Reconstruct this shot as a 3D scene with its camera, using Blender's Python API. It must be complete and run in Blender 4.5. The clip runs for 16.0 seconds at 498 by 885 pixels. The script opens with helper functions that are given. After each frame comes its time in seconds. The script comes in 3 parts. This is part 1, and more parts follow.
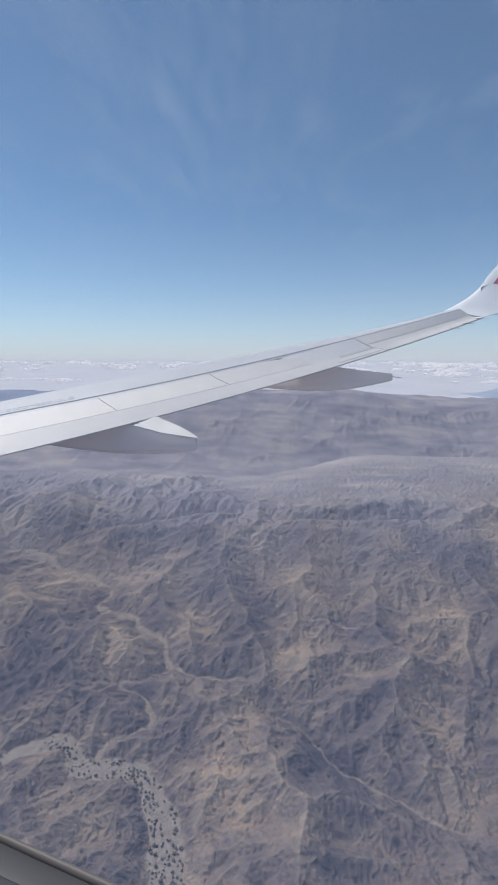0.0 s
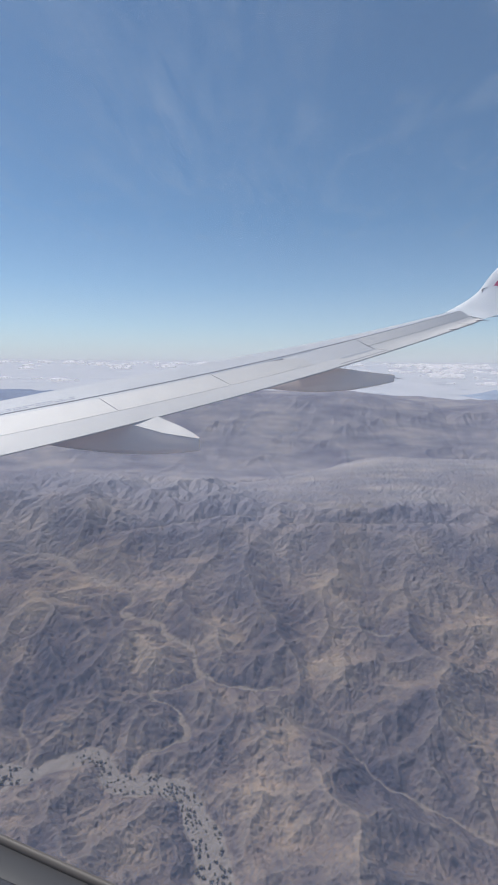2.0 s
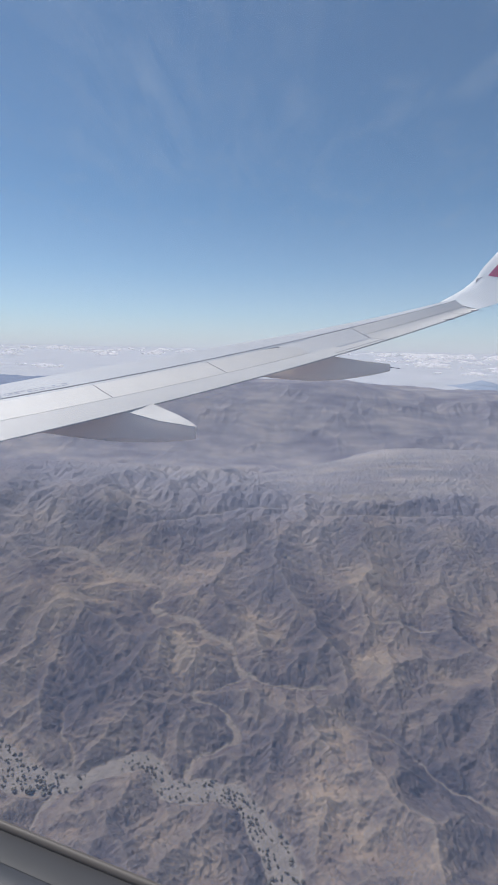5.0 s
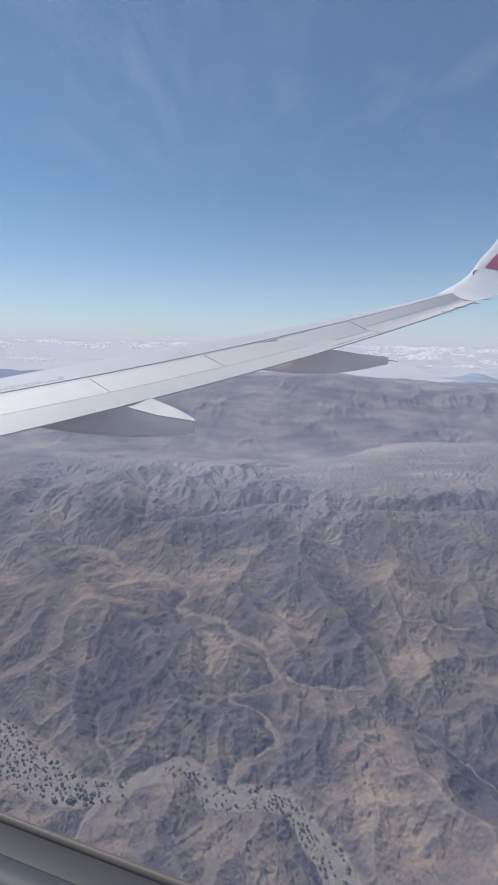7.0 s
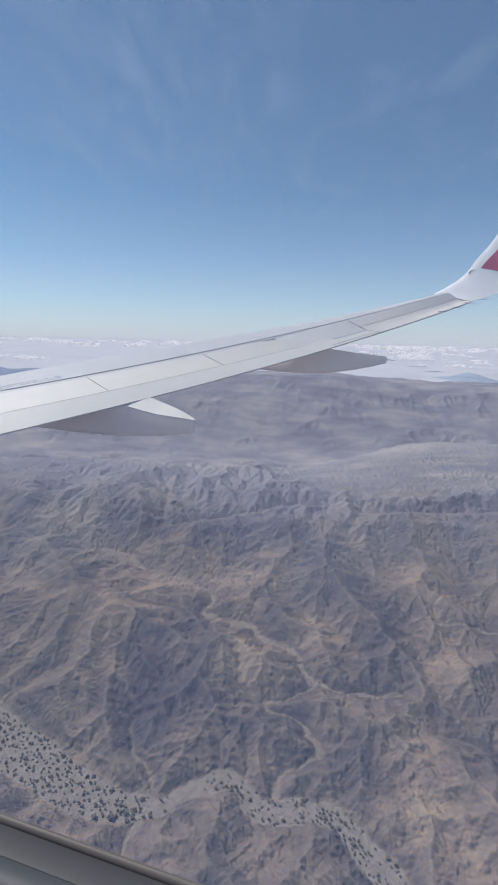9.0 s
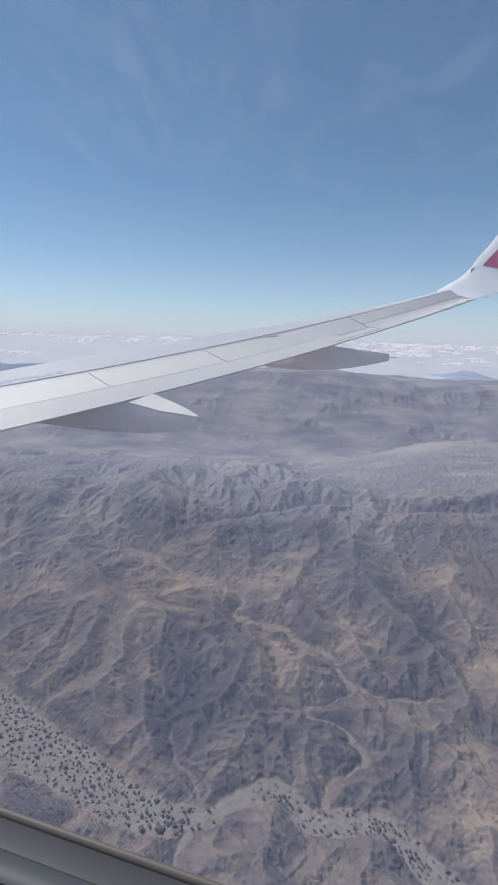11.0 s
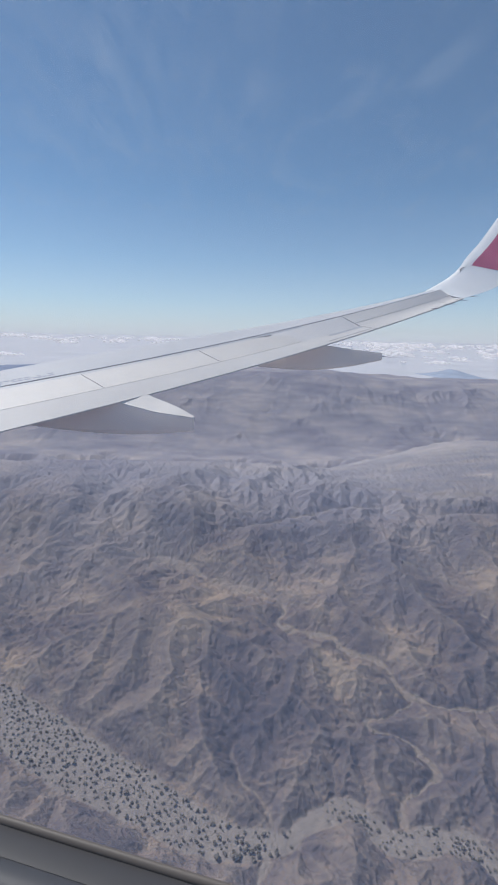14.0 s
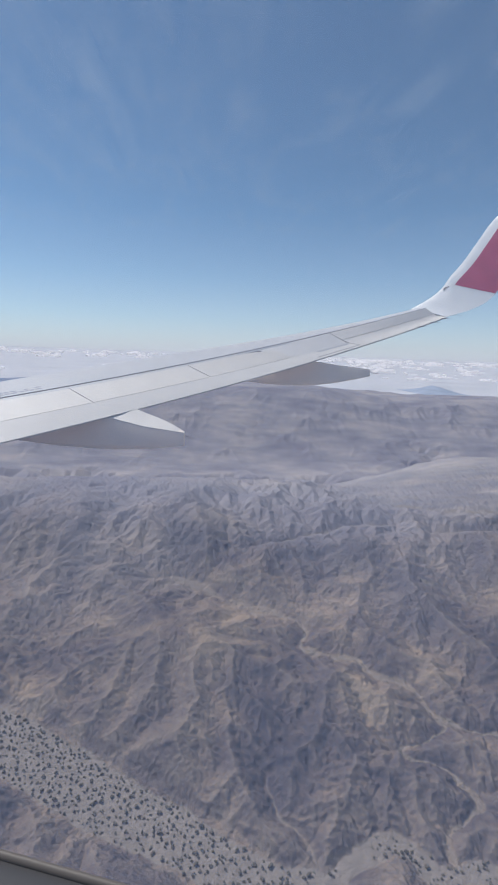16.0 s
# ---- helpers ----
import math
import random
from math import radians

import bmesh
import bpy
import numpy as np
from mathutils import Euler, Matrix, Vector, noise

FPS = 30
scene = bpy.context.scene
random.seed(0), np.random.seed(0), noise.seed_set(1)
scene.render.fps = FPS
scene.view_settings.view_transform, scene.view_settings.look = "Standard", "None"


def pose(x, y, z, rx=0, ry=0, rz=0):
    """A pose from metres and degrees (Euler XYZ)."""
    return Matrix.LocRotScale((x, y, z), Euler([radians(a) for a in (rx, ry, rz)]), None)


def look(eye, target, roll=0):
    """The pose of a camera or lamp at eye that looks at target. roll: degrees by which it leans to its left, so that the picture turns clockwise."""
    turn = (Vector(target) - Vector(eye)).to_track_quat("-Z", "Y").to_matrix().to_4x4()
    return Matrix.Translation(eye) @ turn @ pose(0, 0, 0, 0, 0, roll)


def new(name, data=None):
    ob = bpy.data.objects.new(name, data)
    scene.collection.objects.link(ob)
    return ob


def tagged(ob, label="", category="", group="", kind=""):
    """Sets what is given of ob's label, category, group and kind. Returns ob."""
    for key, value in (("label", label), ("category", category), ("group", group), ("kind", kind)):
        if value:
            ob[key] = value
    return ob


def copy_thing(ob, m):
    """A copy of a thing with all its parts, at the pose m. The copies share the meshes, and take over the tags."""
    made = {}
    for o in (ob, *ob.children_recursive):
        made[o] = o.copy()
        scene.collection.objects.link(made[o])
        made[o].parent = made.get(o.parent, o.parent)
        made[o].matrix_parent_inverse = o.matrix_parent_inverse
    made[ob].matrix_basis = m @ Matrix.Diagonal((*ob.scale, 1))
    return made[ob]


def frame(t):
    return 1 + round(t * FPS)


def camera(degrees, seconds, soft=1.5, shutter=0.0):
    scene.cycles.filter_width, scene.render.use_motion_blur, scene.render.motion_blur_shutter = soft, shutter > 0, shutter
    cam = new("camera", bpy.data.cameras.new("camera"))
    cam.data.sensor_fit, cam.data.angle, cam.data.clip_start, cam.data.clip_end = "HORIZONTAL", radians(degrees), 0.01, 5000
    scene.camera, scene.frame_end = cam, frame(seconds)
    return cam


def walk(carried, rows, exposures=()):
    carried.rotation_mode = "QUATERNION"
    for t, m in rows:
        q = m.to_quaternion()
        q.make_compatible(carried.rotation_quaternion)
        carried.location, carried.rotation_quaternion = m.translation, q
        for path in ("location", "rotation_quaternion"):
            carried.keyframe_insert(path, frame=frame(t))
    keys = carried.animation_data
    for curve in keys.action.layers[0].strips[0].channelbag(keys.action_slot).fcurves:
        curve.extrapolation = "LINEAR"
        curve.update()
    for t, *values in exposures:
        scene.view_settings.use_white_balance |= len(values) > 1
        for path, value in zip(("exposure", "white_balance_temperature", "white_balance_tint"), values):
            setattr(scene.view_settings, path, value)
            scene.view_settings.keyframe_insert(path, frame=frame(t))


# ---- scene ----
cam = camera(54.2, 16.0, soft=1.1)
EYE = 1.5                                    # eye above the wadi floor; the land is built to a small scale, the wing fitted to the view
WAY = Vector((-0.951, 0.310, -0.020))        # line of flight
FLOWN = 1.5                                  # metres along it in 16 s
TURNS = [
    (0, 3.05, -9.62, -0.17), (0.5, 2.77, -9.57, -0.33), (1, 2.77, -9.54, -0.30), (1.5, 2.43, -9.63, -0.39),
    (2, 2.54, -9.56, -0.48), (2.5, 2.10, -9.73, -0.54), (3, 1.67, -9.85, -0.52), (3.5, 1.52, -10.01, -0.57),
    (4, 1.30, -10.43, -0.88), (6.5, 0.40, -11.46, -1.01), (7, -0.00, -11.70, -1.00), (7.5, -0.41, -11.71, -1.01),
    (8, -0.58, -11.76, -1.06), (10.5, -1.36, -12.05, -1.45), (11, -1.38, -12.21, -1.57), (11.5, -1.73, -12.15, -1.66),
    (12, -2.03, -12.02, -1.69), (12.5, -2.56, -12.10, -1.56), (13, -2.86, -12.16, -1.63), (13.5, -2.97, -12.25, -1.44),
    (14, -3.24, -12.18, -1.35), (14.5, -3.58, -12.11, -1.29), (15, -3.64, -12.11, -1.59), (15.5, -3.89, -12.10, -1.46),
    (16, -5.21, -10.38, -1.88),
]                                            # seconds, yaw, pitch, roll


def eye_at(t):
    return Vector((0, 0, EYE)) + WAY * (FLOWN * (t - 8) / 16)


walk(cam, [(t, pose(*eye_at(t), 90 + pitch, roll, yaw)) for t, yaw, pitch, roll in TURNS], exposures=[(0, 0.0, 6150, 9), (16, 0.0, 6150, 9)])

# ---- light ----
SUN_TO = Vector((-0.66, 0.35, 1.12)).normalized()
world = bpy.data.worlds.new("sky")
scene.world = world
world.use_nodes = True
wn = world.node_tree
sky = wn.nodes.new("ShaderNodeTexSky")
sky.sky_type, sky.sun_disc = "NISHITA", False
sky.sun_elevation = math.asin(SUN_TO.z)
sky.sun_rotation = math.atan2(SUN_TO.x, SUN_TO.y)
sky.altitude, sky.air_density, sky.dust_density, sky.ozone_density = 3000, 1.0, 0.0, 1.3
wn.nodes["Background"].inputs["Strength"].default_value = 0.109
air = wn.nodes.new("ShaderNodeMix")
air.data_type, air.blend_type = "RGBA", "MULTIPLY"
air.inputs[0].default_value, air.inputs[7].default_value = 1.0, (0.95, 1.04, 0.98, 1)
wn.links.new(sky.outputs["Color"], air.inputs[6])
wn.links.new(air.outputs[2], wn.nodes["Background"].inputs["Color"])
sun = new("sun", bpy.data.lights.new("sun", "SUN"))
sun.data.energy, sun.data.angle, sun.data.color = 3.9, radians(0.53), (1.0, 0.95, 0.88)
sun.matrix_world = look(SUN_TO * 50, (0, 0, 0))


# ---- materials ----
def shader(name, colour, rough=0.6, metal=0.0):
    m = bpy.data.materials.new(name)
    m.use_nodes = True
    b = m.node_tree.nodes["Principled BSDF"]
    b.inputs["Base Color"].default_value = (*colour, 1)
    b.inputs["Roughness"].default_value, b.inputs["Metallic"].default_value = rough, metal
    return m, m.node_tree, b


def noise_tex(nt, scale, detail=6, rough=0.6, warp=0.0, vec=None):
    n = nt.nodes.new("ShaderNodeTexNoise")
    n.inputs["Scale"].default_value, n.inputs["Detail"].default_value = scale, detail
    n.inputs["Roughness"].default_value, n.inputs["Distortion"].default_value = rough, warp
    if vec is None:
        vec = nt.nodes.new("ShaderNodeTexCoord").outputs["Object"]
    nt.links.new(vec, n.inputs["Vector"])
    return n.outputs["Fac"]


def ramp(nt, fac, stops):
    r = nt.nodes.new("ShaderNodeValToRGB")
    e = r.color_ramp.elements
    while len(e) < len(stops):
        e.new(0.5)
    for k, (at, c) in enumerate(stops):
        e[k].position, e[k].color = at, (*c, 1)
    nt.links.new(fac, r.inputs["Fac"])
    return r.outputs["Color"]


def mix(nt, fac, a, b, how="MIX"):
    x = nt.nodes.new("ShaderNodeMix")
    x.data_type, x.blend_type = "RGBA", how
    for sock, v in ((x.inputs[0], fac), (x.inputs[6], a), (x.inputs[7], b)):
        if isinstance(v, (int, float)):
            sock.default_value = v
        elif isinstance(v, tuple):
            sock.default_value = (*v, 1)
        else:
            nt.links.new(v, sock)
    return x.outputs[2]


def bump(nt, b, height, strength, dist):
    n = nt.nodes.new("ShaderNodeBump")
    n.inputs["Strength"].default_value, n.inputs["Distance"].default_value = strength, dist
    nt.links.new(height, n.inputs["Height"])
    nt.links.new(n.outputs["Normal"], b.inputs["Normal"])


def field(nt, name):
    a = nt.nodes.new("ShaderNodeAttribute")
    a.attribute_name = name
    return a.outputs["Fac"]


def paint(name, colour, rough, spread=0.022, scale=2.0):
    """Aircraft paint: faint streaks and grime."""
    m, nt, b = shader(name, colour, rough)
    dark = tuple(c * (1 - 2.2 * spread) for c in colour)
    lite = tuple(min(1, c * (1 + spread)) for c in colour)
    c1 = ramp(nt, noise_tex(nt, scale, 5, 0.6), [(0.3, dark), (0.65, lite)])
    c2 = ramp(nt, noise_tex(nt, scale * 14, 4, 0.6), [(0.3, (0.97, 0.97, 0.97)), (0.7, (1, 1, 1))])
    nt.links.new(mix(nt, 1.0, c1, c2, "MULTIPLY"), b.inputs["Base Color"])
    bump(nt, b, noise_tex(nt, 1.4, 3), 0.04, 0.01)
    return m


M_SKIN = paint("wing_grey_paint", (0.60, 0.578, 0.575), 0.5)
M_WHITE = paint("wing_white_paint", (0.78, 0.715, 0.65), 0.55)
# brighter than the spoilers' white, to offset the flaps' tilt from the sun
M_FLAP = paint("flap_white_brightened", (0.86, 0.79, 0.72), 0.55)
M_PANEL = paint("panel_pale_grey_paint", (0.80, 0.75, 0.71), 0.5)
# fairing paint made warm and bright to stand in for light bounced off the ground
M_FAIR = paint("fairing_bounce_tint", (0.92, 0.77, 0.66), 0.6)
M_SEAL = paint("dark_joint_seal", (0.22, 0.19, 0.185), 0.7)
M_LET = paint("winglet_white_paint", (0.92, 0.90, 0.88), 0.38, 0.03)
M_RED = paint("winglet_red_paint", (0.55, 0.10, 0.17), 0.35, 0.06)
M_TRIM = paint("cabin_grey_plastic", (0.050, 0.047, 0.050), 0.6, 0.08, 9)
# lip paler than the trim around it: its highlight is put into the colour
M_TRIM_LIP = paint("cabin_lip_highlight", (0.125, 0.105, 0.092), 0.6, 0.05, 9)
M_TRIM_MID = paint("cabin_cool_grey_plastic", (0.062, 0.061, 0.068), 0.6, 0.05, 9)
M_GASKET = paint("black_rubber_gasket", (0.03, 0.03, 0.035), 0.6, 0.1, 9)


def land_material():
    m, nt, b = shader("desert_rock", (0.2, 0.17, 0.15), 0.95)
    b.inputs["Specular IOR Level"].default_value = 0.1
    rock = ramp(nt, noise_tex(nt, 2.6, 10, 0.62, 0.1), [(0.33, (0.070, 0.064, 0.084)), (0.44, (0.118, 0.100, 0.108)), (0.55, (0.192, 0.155, 0.140)), (0.68, (0.315, 0.248, 0.19))])
    grain = ramp(nt, noise_tex(nt, 24, 9, 0.64), [(0.32, (0.80, 0.81, 0.84)), (0.50, (1, 1, 1)), (0.68, (1.22, 1.18, 1.12))])
    rock = mix(nt, 1.0, rock, grain, "MULTIPLY")
    # shade painted in by slope: steep rock darker and bluer, flat ledges lighter and warmer
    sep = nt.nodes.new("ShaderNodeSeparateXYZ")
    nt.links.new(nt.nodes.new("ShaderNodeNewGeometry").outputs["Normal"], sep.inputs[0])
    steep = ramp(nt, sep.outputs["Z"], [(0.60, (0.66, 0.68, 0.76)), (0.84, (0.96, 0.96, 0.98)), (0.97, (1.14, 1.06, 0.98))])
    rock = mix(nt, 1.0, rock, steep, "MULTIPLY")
    rock = mix(nt, ramp(nt, field(nt, "crest"), [(0, (0, 0, 0)), (1, (0.12, 0.12, 0.12))]), rock, (0.36, 0.295, 0.24))
    rock = mix(nt, ramp(nt, noise_tex(nt, 1.3, 8, 0.66, 0.1), [(0.50, (0, 0, 0)), (0.68, (0.32, 0.32, 0.32))]), rock, (0.265, 0.21, 0.165))
    tan = ramp(nt, noise_tex(nt, 22, 7, 0.7, 0.5), [(0.3, (0.25, 0.20, 0.162)), (0.7, (0.40, 0.32, 0.25))])
    rock = mix(nt, ramp(nt, field(nt, "gully"), [(0, (0, 0, 0)), (1, (0.92, 0.92, 0.92))]), rock, tan)
    pale = ramp(nt, noise_tex(nt, 26, 8, 0.7, 0.8), [(0.30, (0.215, 0.178, 0.155)), (0.5, (0.265, 0.222, 0.192)), (0.7, (0.33, 0.278, 0.236))])
    # aerial haze painted into the colour of the far slopes, in long drawn patches
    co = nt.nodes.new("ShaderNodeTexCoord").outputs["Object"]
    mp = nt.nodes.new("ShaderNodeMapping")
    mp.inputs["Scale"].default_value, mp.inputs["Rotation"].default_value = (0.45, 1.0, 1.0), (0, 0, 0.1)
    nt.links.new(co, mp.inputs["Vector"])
    haze_mauve = ramp(nt, noise_tex(nt, 1.1, 8, 0.62, 0.3, mp.outputs["Vector"]), [(0.34, (0.20, 0.185, 0.225)), (0.5, (0.275, 0.255, 0.280)), (0.66, (0.385, 0.34, 0.33))])
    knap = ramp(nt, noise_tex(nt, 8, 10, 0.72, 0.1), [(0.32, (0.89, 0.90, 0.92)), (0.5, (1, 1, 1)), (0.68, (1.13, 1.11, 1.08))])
    haze_mauve = mix(nt, 1.0, haze_mauve, knap, "MULTIPLY")
    c = mix(nt, field(nt, "far_haze"), rock, haze_mauve)
    mq = nt.nodes.new("ShaderNodeMapping")
    mq.inputs["Scale"].default_value, mq.inputs["Rotation"].default_value = (0.8, 4.5, 4), (0, 0, 0.08)
    nt.links.new(co, mq.inputs["Vector"])
    flat = ramp(nt, noise_tex(nt, 2.2, 9, 0.66, 0.3, mq.outputs["Vector"]), [(0.36, (0.25, 0.235, 0.25)), (0.47, (0.34, 0.305, 0.29)), (0.58, (0.42, 0.365, 0.325)), (0.66, (0.62, 0.53, 0.43))])
    flat = mix(nt, 0.8, flat, knap, "MULTIPLY")
    # blue-grey of the far left range is haze put into its colour
    blue_haze = ramp(nt, noise_tex(nt, 0.7, 8, 0.65, 0.4), [(0.3, (0.20, 0.235, 0.32)), (0.7, (0.29, 0.315, 0.40))])
    c = mix(nt, field(nt, "blue_haze"), c, blue_haze)
    c = mix(nt, field(nt, "plain"), c, flat)
    # stones and scrub too small to tell apart
    speck = ramp(nt, noise_tex(nt, 120, 5, 0.72), [(0.34, (0.84, 0.85, 0.88)), (0.5, (1, 1, 1)), (0.66, (1.17, 1.15, 1.12))])
    c = mix(nt, 1.0, c, speck, "MULTIPLY")
    c = mix(nt, field(nt, "wash"), c, pale)
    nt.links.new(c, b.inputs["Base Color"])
    bump(nt, b, noise_tex(nt, 36, 9, 0.68), 0.6, 0.02)
    return m


M_LAND = land_material()


def leaf_material():
    m, nt, b = shader("acacia_foliage", (0.06, 0.065, 0.05), 0.9)
    inf = nt.nodes.new("ShaderNodeObjectInfo")
    c = ramp(nt, inf.outputs["Random"], [(0.0, (0.098, 0.082, 0.068)), (1.0, (0.155, 0.128, 0.102))])
    g = ramp(nt, noise_tex(nt, 180, 4), [(0.3, (0.6, 0.6, 0.6)), (0.7, (1.3, 1.3, 1.2))])
    nt.links.new(mix(nt, 1.0, c, g, "MULTIPLY"), b.inputs["Base Color"])
    return m


M_LEAF = leaf_material()
M_BARK = shader("acacia_bark", (0.10, 0.08, 0.065), 0.9)[0]


def cloud_material():
    m = bpy.data.materials.new("glowing_cumulus")
    m.use_nodes = True
    nt = m.node_tree
    nt.nodes.clear()
    o = nt.nodes.new("ShaderNodeOutputMaterial")
    d, t, mx = nt.nodes.new("ShaderNodeBsdfDiffuse"), nt.nodes.new("ShaderNodeBsdfTranslucent"), nt.nodes.new("ShaderNodeMixShader")
    d.inputs["Color"].default_value, t.inputs["Color"].default_value = (0.66, 0.64, 0.65, 1), (0.68, 0.66, 0.67, 1)
    # added glow stands in for sunlight scattered through the cloud
    glow, soft = nt.nodes.new("ShaderNodeEmission"), nt.nodes.new("ShaderNodeAddShader")
    glow.inputs["Color"].default_value, glow.inputs["Strength"].default_value = (1.0, 0.96, 0.95, 1), 0.27
    mx.inputs[0].default_value = 0.5
    nt.links.new(d.outputs[0], mx.inputs[1])
    nt.links.new(t.outputs[0], mx.inputs[2])
    nt.links.new(mx.outputs[0], soft.inputs[0])
    nt.links.new(glow.outputs[0], soft.inputs[1])
    nt.links.new(soft.outputs[0], o.inputs["Surface"])
    return m


M_CLOUD = cloud_material()
M_HAZE = paint("painted_low_haze", (0.57, 0.555, 0.575), 1.0, 0.05, 0.05)


# ---- mesh helpers ----
def mesh_of(name, verts, faces, mats, smooth=True):
    me = bpy.data.meshes.new(name)
    me.from_pydata([tuple(v) for v in verts], [], faces)
    for m in mats if isinstance(mats, (list, tuple)) else [mats]:
        me.materials.append(m)
    bm = bmesh.new()
    bm.from_mesh(me)
    bmesh.ops.recalc_face_normals(bm, faces=bm.faces)
    bm.to_mesh(me)
    bm.free()
    if smooth:
        me.shade_smooth()
        me.set_sharp_from_angle(angle=radians(28))
    return me


def piece(name, verts, faces, mat, parent, label="", smooth=True):
    ob = new(name, mesh_of(name, verts, faces, mat, smooth))
    ob.parent = parent
    if label:
        ob["label"] = label
    return ob


def loft(rings, closed=True):
    """Verts and faces through rings of equal length, capped at both ends."""
    n = len(rings[0])
    verts = [p for r in rings for p in r]
    faces = []
    for k in range(len(rings) - 1):
        for i in range(n if closed else n - 1):
            j = (i + 1) % n
            faces.append((k * n + i, k * n + j, (k + 1) * n + j, (k + 1) * n + i))
    if closed:
        faces += [tuple(range(n - 1, -1, -1)), tuple((len(rings) - 1) * n + i for i in range(n))]
    return verts, faces


def curve3(points, deg=3):
    """A smooth space curve through about these points, as a function of x."""
    p = np.array(points)
    a, b = np.polyfit(p[:, 0], p[:, 1], min(deg, 2)), np.polyfit(p[:, 0], p[:, 2], deg)
    return lambda x: Vector((x, float(np.polyval(a, x)), float(np.polyval(b, x))))


# ---- land ----
def lattice(ix, iy, seed):
    h = (ix.astype(np.int64) * 374761393 + iy.astype(np.int64) * 668265263 + seed * 144665) & 0xFFFFFFFF
    h = ((h ^ (h >> 13)) * 1274126177) & 0xFFFFFFFF
    h = (h ^ (h >> 16)) & 0xFFFF
    return h * (2 * math.pi / 65536)


def perlin(x, y, seed=0):
    ix, iy = np.floor(x), np.floor(y)
    fx, fy = x - ix, y - iy
    sx, sy = fx * fx * fx * (fx * (fx * 6 - 15) + 10), fy * fy * fy * (fy * (fy * 6 - 15) + 10)
    out = []
    for dx in (0, 1):
        for dy in (0, 1):
            a = lattice(ix + dx, iy + dy, seed)
            out.append(np.cos(a) * (fx - dx) + np.sin(a) * (fy - dy))
    n0, n1 = out[0] + (out[1] - out[0]) * sy, out[2] + (out[3] - out[2]) * sy
    return (n0 + (n1 - n0) * sx) * 1.5


def fbm(x, y, octs, seed, gain=0.5):
    s, a = 0, 1.0
    for k in range(octs):
        s = s + a * perlin(x * 2.03 ** k + 7.7 * k, y * 2.03 ** k - 3.1 * k, seed + k)
        a *= gain
    return s


def ridged(x, y, octs, seed, gain=0.52):
    s, a, w = 0, 1.0, 1.0
    for k in range(octs):
        n = 1 - np.abs(perlin(x * 2.1 ** k + 3.3 * k, y * 2.1 ** k + 9.2 * k, seed + k))
        n = n * n * w
        w = np.clip(n * 1.6, 0, 1)
        s, a = s + a * n, a * gain
    return s


def ease(a, b, x):
    t = np.clip((x - a) / (b - a), 0, 1)
    return t * t * (3 - 2 * t)


def climb(stops):
    """A smooth height profile through (distance, height) stops."""
    p = np.array(stops)
    ys = np.arange(-9.0, 30.0, 0.02)
    zs = np.interp(ys, p[:, 0], p[:, 1])
    for _ in range(3):
        zs = np.convolve(np.pad(zs, 5, mode="edge"), np.ones(11) / 11, "valid")
    return lambda y: np.interp(y, ys, zs)


NEAR_RISE = [(-9, 0), (1.25, -0.01), (1.42, 0.01), (1.54, 0.03), (1.81, 0.085), (1.92, 0.11), (2.2, 0.16), (2.48, 0.217), (2.66, 0.285), (2.95, 0.41)]
RIGHT_RISE = climb(NEAR_RISE + [(3.1, 0.475), (3.5, 0.59), (3.9, 0.64), (4.2, 0.64), (4.8, 0.36), (5.6, -0.15), (8.0, -1.2), (12, -2.4), (15.5, -3.2), (30, -3.2)])
LEFT_RISE = climb(NEAR_RISE + [(3.2, 0.48), (3.8, 0.49), (4.4, 0.24), (5.1, -0.20), (6.3, -0.75), (9, -1.7), (12, -2.5), (15.5, -3.2), (30, -3.2)])


def lay(x, y):
    """The land's broad lie, bent to fit the camera's view: a slope up to a plain, an added trough behind it that hides
    the wing's shadow, and a farther range.
    """
    b = x / np.maximum(y, 0.75)
    right = ease(0.0, 1.6, x - 0.80 + 0.161 * (y + 0.23) + 0.12 * perlin(x * 1.6, y * 1.6, 88))
    z = LEFT_RISE(y) + (RIGHT_RISE(y) - LEFT_RISE(y)) * right
    z = z + 0.05 * ease(0.2, 1.1, x) * ease(1.6, 3.0, y) * ease(5.0, 3.6, y)
    return z + (2.70 - 0.20 * ease(-0.22, -0.40, b) - 0.45 * ease(0.08, 0.42, b) + 0.18 * perlin(x * 0.3, y * 0.1, 66)) * ease(17.3, 24.0, y)


# watercourses: (x, y, half width)
WADI = [(-3.061, 2.551, 0.12), (-2.335, 2.238, 0.11), (-1.746, 1.975, 0.10), (-1.389, 1.815, 0.10), (-1.203, 1.714, 0.098), (-0.982, 1.588, 0.092), (-0.778, 1.488, 0.080), (-0.591, 1.382, 0.065), (-0.442, 1.339, 0.048), (-0.326, 1.344, 0.030), (-0.236, 1.392, 0.028),
        (-0.136, 1.431, 0.030), (-0.058, 1.402, 0.030), (-0.005, 1.329, 0.036), (0.074, 1.322, 0.040), (0.158, 1.329, 0.040), (0.242, 1.302, 0.036), (0.312, 1.212, 0.042), (0.363, 1.126, 0.05), (0.388, 1.039, 0.055), (0.417, 0.887, 0.06), (0.463, 0.514, 0.06)]
